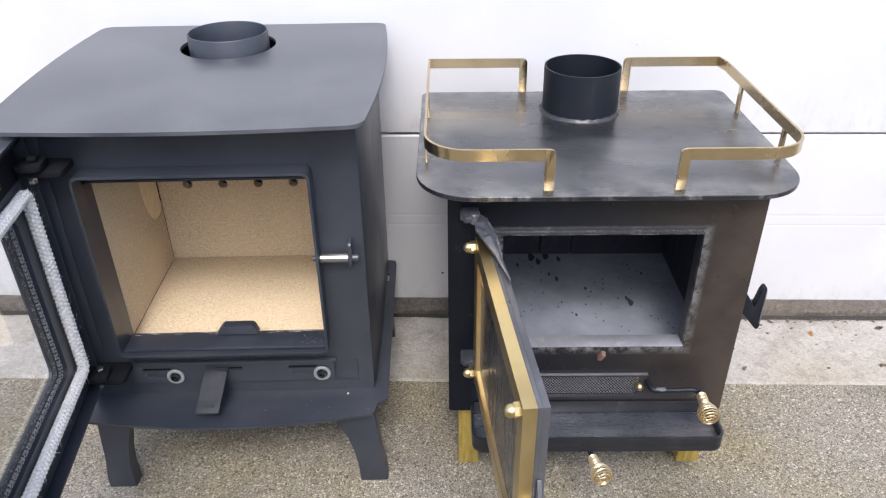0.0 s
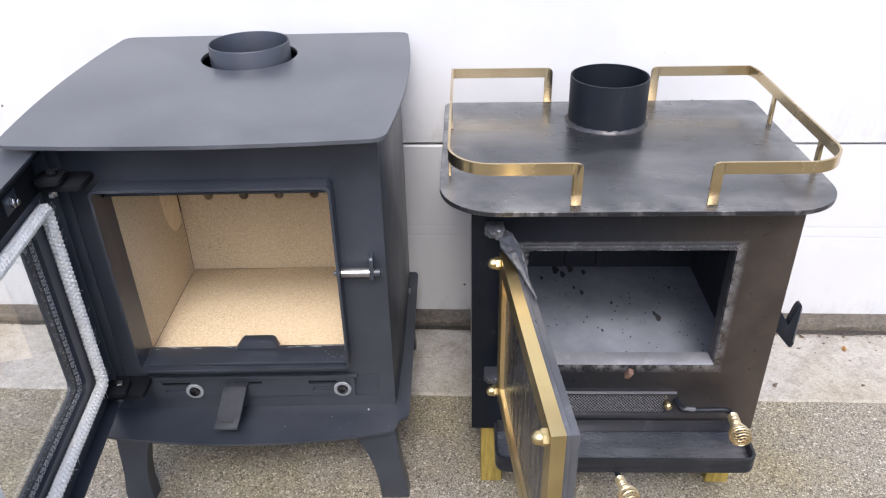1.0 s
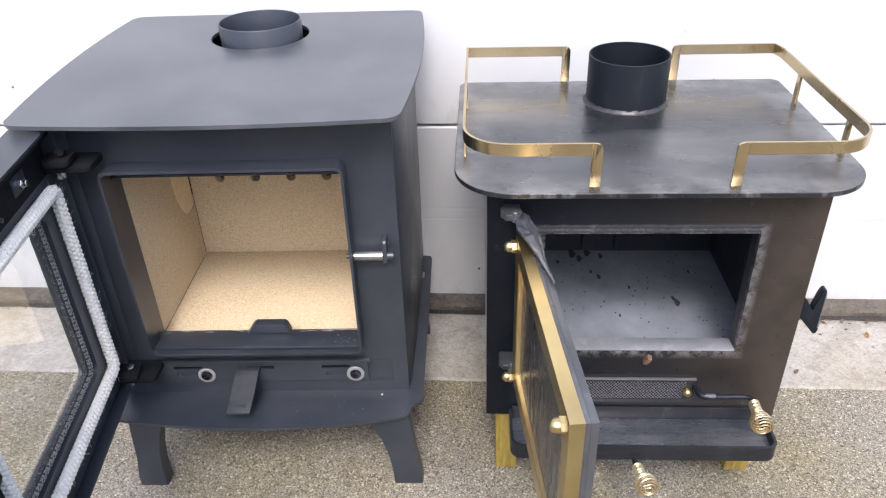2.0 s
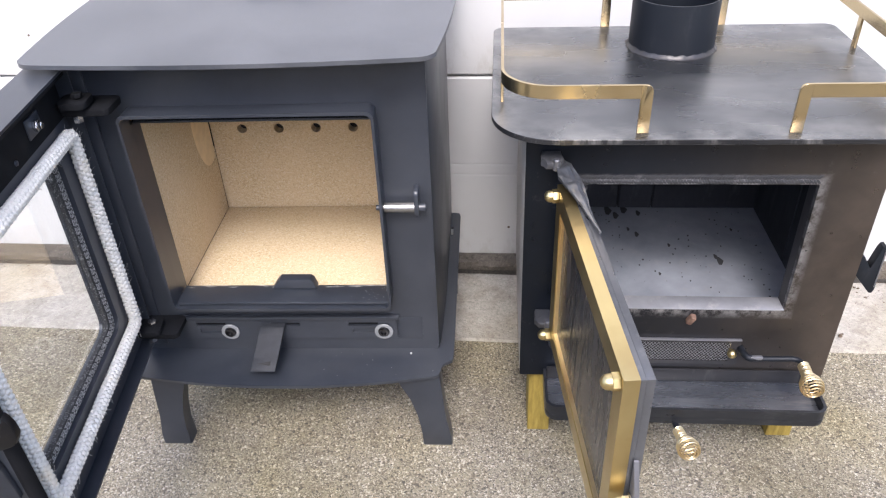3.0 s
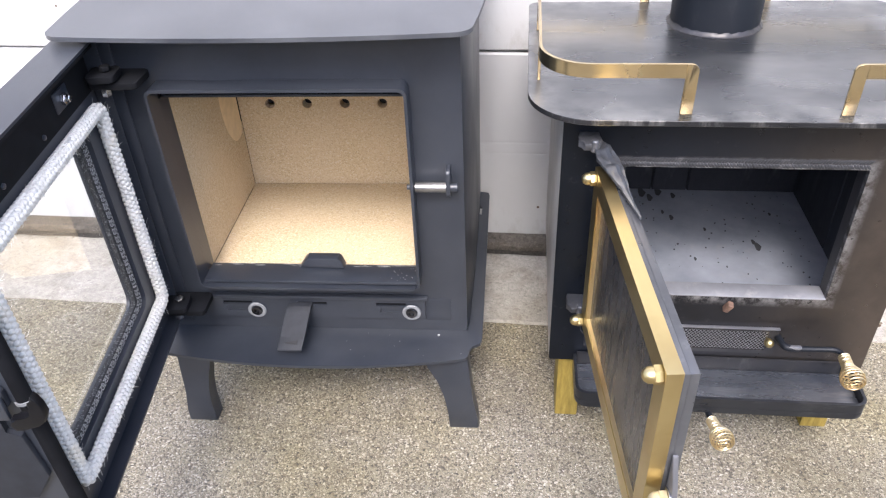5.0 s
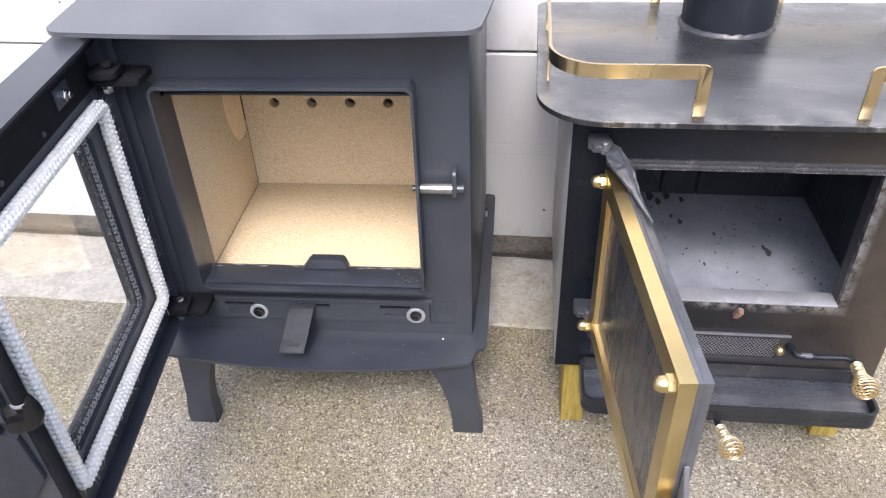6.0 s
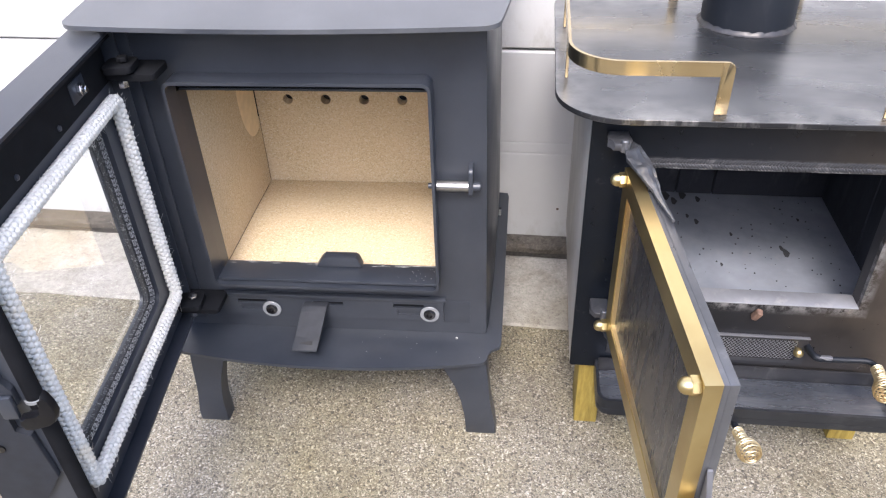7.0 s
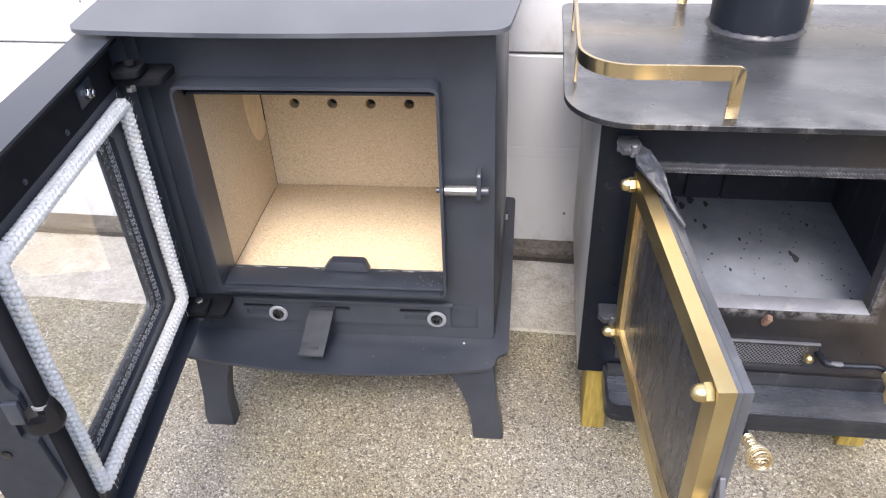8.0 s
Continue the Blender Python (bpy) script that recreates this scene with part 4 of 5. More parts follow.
        part("bolt_stud", lathe([(0.005, 0.006), (0.005, 0.0105), (0.0042, 0.0115)], 14, M @ axis_pose((s, -0.0124, 0.7435), (0, 1, 0))), CHROME, c)
    for s in (0.158, 0.278):
        part("weld_pip", lathe([(0.004, 0), (0.0035, 0.002), (0.0015, 0.003)], 10, M @ axis_pose((s, -0.0149, 0.724), (0, 1, 0))), PAINT, door)
    # hinge lugs
    for z in (0.7305, 0.2905):
        lug = part("hinge_lug", prism(rect_points(-0.034, 0.010, -0.012, 0.030, 0.008), z, z + 0.010, 0.0015, M), BLACK_AND_SHADE, door)
        part("hinge_nut", hexa(0.008, z + 0.0122, z + 0.019, M @ Matrix.Translation((-0.012, 0.014, 0))), CHROME if z < 0.5 else BLACK_AND_SHADE, lug)
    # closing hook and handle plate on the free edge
    # Plain black strip between the rope and the free edge.
    part("free_edge_black_strip", box((0.4055, -0.0167, 0.262), (0.4375, -0.0152, 0.773), 0.001, None, M), BLACK_AND_SHADE, door)
    # Black strips put the flange's shade into the panel above the rope.
    part("top_shade_strip", box((-0.02, -0.0168, 0.712), (0.388, -0.0150, 0.7805), 0.0005, None, M), BLACK_AND_SHADE, door)
    part("top_shade_strip", box((-0.02, -0.0149, 0.7755), (0.388, 0.0018, 0.7808), 0.0005, None, M), BLACK_AND_SHADE, door)
    edge = M @ Matrix(((0, 0, 1, 0), (1, 0, 0, 0), (0, 1, 0, 0), (0, 0, 0, 1)))
    claw = [(0.008, 0.513), (0.018, 0.515), (0.036, 0.519), (0.044, 0.525), (0.0485, 0.536), (0.0475, 0.550), (0.0440, 0.561), (0.0405, 0.566), (0.0375, 0.557), (0.0325, 0.553), (0.0350, 0.545), (0.0335, 0.537), (0.0270, 0.532), (0.0140, 0.530), (0.007, 0.531), (0.004, 0.522)]
    hk = part("closing_hook", prism([(y - 0.007, z) for y, z in claw], 0.4515, 0.464, 0.0025, edge), GLOSSBLACK, door, "black steel closing claw")
    part("hook_collar", lathe([(0.0098, -0.002), (0.0116, -0.002), (0.0116, 0.002), (0.0098, 0.002)], 28, M @ Matrix.Translation((0.4345, 0.0065, 0.5360)), True), RING, hk, "pale steel collar")
    part("edge_bar", tube([M @ Vector((0.4345, 0.0065, z)) for z in (0.252, 0.40, 0.55, 0.70, 0.783)], 0.0095, 20), BLACK_AND_SHADE, door, "black rounded bar along the free edge")
    part("claw_bracket", box((0.4515, -0.022, 0.525), (0.458, -0.004, 0.558), 0.002, None, M), PAINT, hk)
    hp = prism([(-0.004, 0.0), (0.004, -0.012), (0.004, -0.035), (-0.016, -0.050), (-0.016, -0.078), (0.0, -0.085), (0.006, -0.16), (-0.02, -0.20), (-0.075, -0.20), (-0.075, 0.16), (-0.012, 0.16)], -0.004, 0.004, 0.001, M @ Matrix.Translation((0.4465, -0.008, 0.575)) @ Matrix(((0, 0, 1, 0), (1, 0, 0, 0), (0, 1, 0, 0), (0, 0, 0, 1))))
    handle = part("handle_plate", hp, MATTPAINT, door, "grey steel handle plate on the free edge")
    part("plate_screw", lathe([(0.006, 0), (0.006, 0.002), (0.004, 0.003)], 16, M @ axis_pose((0.4506, -0.05, 0.47), (1, 0, 0))), DARKBOLT, handle)


STOVE = charcoal_stove()
stove_door(STOVE)

# ---- the older steel stove with brass rail ----
AR = 1.229
G = 1.125


def rail(st, pts, feet, side):
    """A flat bar on edge, bent down into a foot at both ends, with two plain posts on its long side."""
    run = list(pts)
    for k, j in ((0, 1), (-1, -2)):
        run[k] = (pts[k][0] - side * 0.0172, pts[k][1])
    r = part("gallery_rail", bars_strip([(x, y, 0.742) for x, y in run], 0.020, 0.0045), RAILBRASS, st, "bent flat brass bar rail")
    upright = Matrix(((1, 0, 0, 0), (0, 0, 1, 0), (0, 1, 0, 0), (0, 0, 0, 1)))
    for x, y in (pts[0], pts[-1]):
        turn = [(x - side * 0.010 * (1 - math.sin(radians(a))), 0.742 + 0.010 * math.cos(radians(a))) for a in (90, 70, 50, 30, 10, 0)]
        part("rail_foot", prism([(x - side * 0.0170, 0.6784), (x, 0.6784)] + turn + [(x - side * 0.0170, 0.752)], y - 0.00225, y + 0.00225, 0.0003, upright), RAILBRASS, r)
    for x, y in feet:
        part("rail_foot", box((x - 0.00225, y - 0.0075, 0.6784), (x + 0.00225, y + 0.0075, 0.7318), 0.0006), RAILBRASS, r)
    return r


def spring_handle(st, tip, end, name="spring_handle"):
    """A coiled wire knob: a close-wound neck at tip that swells to a bulb and ends in a flat spiral."""
    tip, end = Vector(tip), Vector(end)
    m = axis_pose(tip, end - tip)
    length = (end - tip).length
    keys = ((0.0, 0.0082, 0.0, 0.0), (0.32, 0.0086, 0.36, 6.0), (0.44, 0.0115, 0.48, 7.6), (0.60, 0.0168, 0.64, 9.6), (0.74, 0.0185, 0.80, 11.4), (0.86, 0.0160, 0.94, 13.0), (0.94, 0.0098, 1.00, 14.4), (1.0, 0.0035, 1.01, 15.3))
    pts, n = [], 760
    for i in range(n + 1):
        f = i / n
        for k0, k1 in zip(keys, keys[1:]):
            if f <= k1[0]:
                break
        g = (f - k0[0]) / (k1[0] - k0[0])
        r, z, t = (k0[j] + (k1[j] - k0[j]) * g for j in (1, 2, 3))
        pts.append(m @ Vector((r * math.cos(2 * math.pi * t), r * math.sin(2 * math.pi * t), z * length)))
    return part(name, tube(pts, 0.0015, 7), BRASSWIRE, st, "coiled brass wire spring handle")


def acorn(st, m, r=0.0105, mat=None):
    nut = part("acorn_nut", hexa(r, 0.0, 0.009, m), mat or BRASS, st, "brass acorn nut")
    part("dome", lathe([(r * 0.86, 0.0091), (r * 0.86, 0.0125), (r * 0.80, 0.0155), (r * 0.62, 0.0183), (r * 0.36, 0.0202), (r * 0.1, 0.0208)], 24, m), mat or BRASS, nut)


def chevron_weld(st, x0, x1, y, z0, z1, pitch, mat):
    """A flat double run of weld ripples, each row slanted against the other."""
    random.seed(17)
    b = bmesh.new()
    half = (z1 - z0) / 2
    for row in (0, 1):
        zc = z0 + half * (row + 0.5)
        for i in range(int((x1 - x0) / pitch)):
            g = bmesh.new()
            bmesh.ops.create_icosphere(g, subdivisions=1, radius=1.0)
            m = Matrix.Translation((x0 + pitch * (i + 0.5 * row) + random.uniform(-0.0004, 0.0004), y, zc + random.uniform(-0.0004, 0.0004))) @ Matrix.Rotation((0.75 if row else -0.75) + random.uniform(-0.15, 0.15), 4, "Y") @ Matrix.Diagonal((pitch * 0.50, 0.0012 * random.uniform(0.7, 1.2), half * 0.72, 1))
            bmesh.ops.transform(g, matrix=m, verts=g.verts[:])
            merge(b, g)
    return part("weld_bead", b, mat, st, "rippled dark double weld run", kind="stuff")


def flue_weld(st, x, y, z, r):
    """A lumpy fillet of weld smeared round the foot of the pipe."""
    b = bmesh.new()
    n, rows = 150, []
    for i in range(n):
        a = 2 * math.pi * i / n
        d = Vector((math.cos(a), math.sin(a), 0))
        w = 0.0055 + 0.0030 * noise.noise(d * 5.0) + 0.0018 * noise.noise(d * 26.0)
        h = 0.0068 + 0.0030 * noise.noise(d * 7.0 + Vector((3, 0, 0))) + 0.0014 * noise.noise(d * 34.0)
        rows.append([b.verts.new(Vector((x, y, z)) + d * (r + e * w) + Vector((0, 0, u * h + 0.0003 * noise.noise(d * 60 + Vector((0, 0, u)))))) for e, u in ((0, 1.0), (0.16, 0.72), (0.35, 0.50), (0.6, 0.22), (0.85, 0.09), (1.0, 0.0))])
    for p, q in zip(rows, rows[1:] + rows[:1]):
        for j in range(5):
            b.faces.new((p[j], p[j + 1], q[j + 1], q[j]))
    return part("flue_weld", b, BODYSTEEL, st, "lumpy dull grey weld fillet")


def steel_stove():
    st = thing("wood_stove", (0.275, 1.33, 0.0), AR, "black steel wood stove with brass rail, door open, on blocks", "wood stove")
    f, bk, l, r = 1.085, 1.586, -0.053, 0.603
    R = 0.095
    top = [(l + R + (r - l - 2 * R) * i / 12, f) for i in range(13)]
    top += arc(r - R, f + R, R, -82, 0, 9)
    top += [(r, f + R + (bk - f - R - 0.02) * i / 8) for i in range(1, 9)]
    top += arc(r - 0.02, bk - 0.02, 0.02, 15, 90, 5)
    top += [(r - 0.02 - (r - l - 0.04) * i / 14, bk) for i in range(1, 15)]
    top += arc(l + 0.02, bk - 0.02, 0.02, 105, 180, 5)
    top += [(l, bk - 0.02 - (bk - f - R - 0.02) * i / 8) for i in range(1, 9)]
    top += arc(l + R, f + R, R, 188, 262, 8)
    part("top_plate", holed(top, (0.274, 1.475), 0.0735, 0.6695, 0.678), TOPSTEEL, st, "scuffed bare steel top plate with rounded corners")
    b = bmesh.new()
    loops = []
    for grow, z in ((0.0002, 0.6699), (0.0006, 0.6705), (0.0006, 0.6771), (0.0002, 0.6777)):
        ring = []
        for (xa, ya), (xb, yb), (xc, yc) in zip(top[-1:] + top[:-1], top, top[1:] + top[:1]):
            n = Vector((yc - ya, xa - xc)).normalized()
            ring.append(b.verts.new((xb + n.x * grow, yb + n.y * grow, z)))
        loops.append(ring)
    for lo, hi in zip(loops, loops[1:]):
        for j in range(len(top)):
            k = (j + 1) % len(top)
            b.faces.new((lo[j], lo[k], hi[k], hi[j]))
    part("plate_edge", b, EDGESTEEL, st, "dark worn edge of the top plate")
    part("flue_pipe", lathe([(0.0732, 0.66), (0.0735, 0.771), (0.0765, 0.771), (0.0768, 0.769), (0.0768, 0.6784), (0.0732, 0.6784)], 72, Matrix.Translation((0.274, 1.475, 0)), True), PIPESTEEL, st, "short black steel flue pipe")
    flue_weld(st, 0.274, 1.475, 0.6783, 0.0767)
    # body
    part("front_plate", ring_frame(rect_points(0.0, 0.546, 0.172, 0.669, 0.004), rect_points(0.097, 0.4475, 0.3335, 0.5815, 0.003), G, G + 0.010), FRONTSTEEL, st, "blackened steel front plate, brown and scuffed")
    part("opening_collar", ring_frame(rect_points(0.088, 0.4565, 0.3245, 0.5905, 0.003), rect_points(0.097, 0.4475, 0.3335, 0.5815, 0.003), G + 0.0103, G + 0.034), BODYSTEEL, st)
    part("opening_ledge", box((0.0974, G - 0.0015, 0.3336), (0.4471, G + 0.034, 0.3362), 0.0008), LEDGE, st, "bare scuffed grey steel ledge of the opening")
    for u0, u1 in ((0.0, 0.006), (0.540, 0.546)):
        part("side_plate", box((u0, G + 0.0105, 0.172), (u1, 1.575, 0.669), 0.001), SIDESTEEL, st)
    part("back_plate", box((0.0065, 1.5695, 0.172), (0.5395, 1.575, 0.669)), BODYSTEEL, st)
    part("bottom_plate", box((0.0065, G + 0.0105, 0.172), (0.5395, 1.569, 0.178)), BODYSTEEL, st)
    fl = part("firebox_floor", box((0.0065, G + 0.012, 0.272), (0.5395, 1.569, 0.28)), ASHFLOOR, st, "dusty grey steel firebox floor with soot spots")
    part("firebox_ceiling", box((0.0065, G + 0.012, 0.64), (0.5395, 1.569, 0.646)), BRICKDARK, st)
    for x0, x1 in ((0.0068, 0.0875), (0.0895, 0.222), (0.224, 0.296), (0.298, 0.5392)):
        for z0, z1 in ((0.2803, 0.395), (0.397, 0.51), (0.512, 0.639)):
            part("brick", box((x0, 1.546 + random.uniform(0, 0.004), z0), (x1, 1.569, z1), 0.002, seg=1), BRICKDARK, st)
    for y0, y1 in ((1.14, 1.34), (1.342, 1.5455)):
        part("brick", box((0.519, y0, 0.2803), (0.5395, y1, 0.639), 0.002, seg=1), BRICKDARK, st)
    random.seed(21)
    b = bmesh.new()
    for _ in range(95):
        x, y = random.uniform(0.14, 0.5), random.uniform(1.2, 1.54)
        rr = random.uniform(0.0006, 0.0019)
        merge(b, prism([(x + rr * random.uniform(0.6, 1.3) * math.cos(radians(a)), y + rr * random.uniform(0.6, 1.6) * math.sin(radians(a))) for a in range(0, 360, 60)], 0.2803, 0.2803 + rr * 0.5))
    for x, y, s in ((0.40, 1.345, 1.0), (0.395, 1.36, 0.6), (0.25, 1.44, 0.7), (0.235, 1.46, 0.5), (0.2, 1.535, 1.3), (0.235, 1.54, 1.2), (0.215, 1.515, 1.0), (0.265, 1.525, 0.8), (0.165, 1.50, 0.6), (0.31, 1.40, 0.45), (0.275, 1.30, 0.4), (0.45, 1.46, 0.4)):
        merge(b, prism([(x + s * (0.009 if a % 120 else 0.014) * math.cos(radians(a)) * 0.55, y + s * 0.014 * math.sin(radians(a))) for a in range(0, 360, 40)], 0.2803, 0.2809))
    part("soot_crumbs", b, plain("dark_soot_crumbs", (0.035, 0.035, 0.039), 0.9), fl, kind="stuff", smooth=False)
    # weld beads round the opening
    chevron_weld(st, 0.085, 0.452, G - 0.0002, 0.5822, 0.5985, 0.0046, WELDGREY)
    part("rust_tab", box((-0.004, -0.012, -0.009), (0.006, 0.0, 0.011), 0.002, None, Matrix.Translation((0.292, G - 0.0004, 0.318)) @ Euler((0.3, 0.35, 0)).to_matrix().to_4x4()), RUST, st, "small rusty stub")
    # draught grille
    gr = part("draught_grille", ring_frame(rect_points(0.06, 0.388, 0.211, 0.267, 0.002), rect_points(0.068, 0.372, 0.2185, 0.262, 0.002), G - 0.0045, G - 0.0004), BODYSTEEL, st)
    part("grille_backing", box((0.066, G - 0.0012, 0.217), (0.374, G - 0.0006, 0.2635)), BLACKHOLE, gr, smooth=False)
    b = bmesh.new()
    step, rise = 0.0062, 0.0035
    rows_ = int(0.0435 / rise)
    for j in range(rows_):
        z = 0.2195 + rise * j
        pts = []
        k = int(0.304 / (step / 2))
        for i in range(k + 1):
            pts.append((0.069 + i * step / 2, G - 0.0028, z + (rise * 0.5 if (i + j) % 2 else -rise * 0.5) + rise / 2))
        tube(pts, 0.0005, 4, False, b)
    part("expanded_mesh", b, MESHSTEEL, gr, "fine expanded metal mesh", kind="stuff")
    part("grille_lip", box((0.06, G - 0.007, 0.2672), (0.389, G - 0.0004, 0.2695), 0.0006), GREYSTEEL, gr)
    part("knob", lathe([(0.0035, 0.0), (0.0045, 0.004), (0.0075, 0.008), (0.0084, 0.0125), (0.0075, 0.0165), (0.0048, 0.0195), (0.002, 0.0205)], 24, axis_pose((0.3735, G - 0.0004, 0.2435), (0, -1, 0))), BRASS, st, "small round brass knob")
    rod = part("draught_rod", tube([(0.3890, G - 0.001, 0.2490), (0.3890, 1.110, 0.2520), (0.3895, 1.099, 0.2545), (0.393, 1.092, 0.2550), (0.399, 1.0895, 0.2545), (0.408, 1.0895, 0.2540), (0.44, 1.0895, 0.2545), (0.468, 1.0895, 0.2555), (0.476, 1.087, 0.2556), (0.480, 1.082, 0.2555), (0.481, 1.072, 0.2553), (0.481, 1.055, 0.255)], lambda i: 0.0062 if i < 5 else 0.0048, 12), PIPESTEEL, st, "bent black steel draught rod")
    part("flattened_tang", box((0.3955, 1.0850, 0.2505), (0.4180, 1.0935, 0.2605), 0.003), GREYSTEEL, rod, "worn bright flat on the rod")
    spring_handle(st, (0.481, 1.074, 0.2553), (0.4805, 1.013, 0.2515))
    # ash lip
    tl, tr, tf, tb = 0.044, 0.527, 1.028, G - 0.0006
    out = [(tl, tb)] + arc(tl + 0.02, tf + 0.02, 0.02, 180, 270, 6) + arc(tr - 0.02, tf + 0.02, 0.02, 270, 360, 6) + [(tr, tb)]
    tray = part("ash_shelf", prism(out, 0.155, 0.168, 0.001), RIMSTEEL, st, "black steel ash shelf with raised rim")
    part("shelf_floor", box((tl + 0.0055, tf + 0.0062, 0.1682), (tr - 0.0055, tb - 0.005, 0.1690)), SHELFSTEEL, tray, "worn brushed steel shelf floor, sky sheen in its colour", smooth=False)
    b = bmesh.new()
    inn = [(tl + 0.005, tb)] + arc(tl + 0.021, tf + 0.021, 0.016, 180, 270, 6) + arc(tr - 0.021, tf + 0.021, 0.016, 270, 360, 6) + [(tr - 0.005, tb)]
    v = [[b.verts.new((x, y, z)) for x, y in o] for o, z in ((out, 0.1684), (out, 0.1885), (inn, 0.1885), (inn, 0.1684))]
    for a_, c_ in ((0, 1), (1, 2), (2, 3)):
        for i in range(len(out) - 1):
            b.faces.new((v[a_][i], v[a_][i + 1], v[c_][i + 1], v[c_][i]))
    for i in (0, len(out) - 1):
        b.faces.new([v[k][i] for k in range(4)])
    part("shelf_rim", b, RIMSTEEL, tray)
    part("shelf_back", box((tl + 0.006, tb - 0.0045, 0.1684), (tr - 0.006, tb - 0.0005, 0.196), 0.0008), BODYSTEEL, tray)
    part("pull_rod", tube([(0.267, 1.115, 0.146), (0.270, 1.06, 0.149), (0.2745, 1.0, 0.155)], 0.0055, 12), PIPESTEEL, st)
    spring_handle(st, (0.2735, 1.013, 0.1535), (0.283, 0.953, 0.163))
    # side catch
    m = Matrix(((1, 0, 0, 0), (0, 0, 1, 0), (0, 1, 0, 0), (0, 0, 0, 1)))
    catch = part("side_catch", prism([(0.5463, 0.432), (0.553, 0.442), (0.5565, 0.440), (0.5705, 0.414), (0.5765, 0.452), (0.580, 0.460), (0.5845, 0.461), (0.587, 0.454), (0.5885, 0.374), (0.586, 0.367), (0.581, 0.367), (0.5463, 0.408)], 1.134, 1.150, 0.0012, m), PIPESTEEL, st, "black steel catch with scuffed edge")
    part("worn_edge", prism([(0.5850, 0.380), (0.5868, 0.380), (0.5862, 0.452), (0.5842, 0.457)], 1.1328, 1.1338, 0, m), GREYSTEEL, catch, smooth=False)
    # hinge lugs
    for z0, z1 in ((0.612, 0.640), (0.290, 0.330)):
        b = prism([(0.024, G - 0.0004), (0.022, 1.096), (0.030, 1.086), (0.050, 1.084), (0.055, 1.095), (0.052, G - 0.0004)], z1 - 0.011, z1, 0.001)
        bmesh.ops.triangulate(b, faces=b.faces[:])
        bmesh.ops.subdivide_edges(b, edges=b.edges[:], cuts=3)
        for v in b.verts:
            v.co += Vector((noise.noise(v.co * 90), noise.noise(v.co * 90 + Vector((7, 0, 0))), 0.8 * noise.noise(v.co * 110 + Vector((0, 7, 0))))) * 0.0030 * min(1.0, (G - 0.0004 - v.co.y) / 0.008)
        lug = part("hinge_lug", b, WELDGREY, st, "rough grey welded hinge lug")
        part("hinge_pin", lathe([(0.0055, z1 - 0.012), (0.0055, z1 + 0.004), (0.004, z1 + 0.006)], 16, Matrix.Translation((0.044, 1.087, 0))), FORGED, lug)
    # gallery rails
    y0, y1 = 1.107, 1.587
    left = [(0.1755, y0)] + [(0.15 - (0.15 - 0.035) * i / 3, y0) for i in range(4)] + arc(0.035, y0 + 0.072, 0.072, 270, 180, 12)[1:] + [(-0.037, y1)] + [(0.1745, y1)]
    rail(st, left, [(-0.037, 1.226), (-0.037, 1.441)], 1)
    right = [(0.3755, y0), (0.45, y0), (0.522, y0)] + arc(0.522, y0 + 0.07, 0.07, 270, 360, 12)[1:] + [(0.592, y1 - 0.03), (0.585, y1), (0.381, y1)]
    rail(st, right, [(0.592, 1.229), (0.592, 1.4525)], -1)
    return st


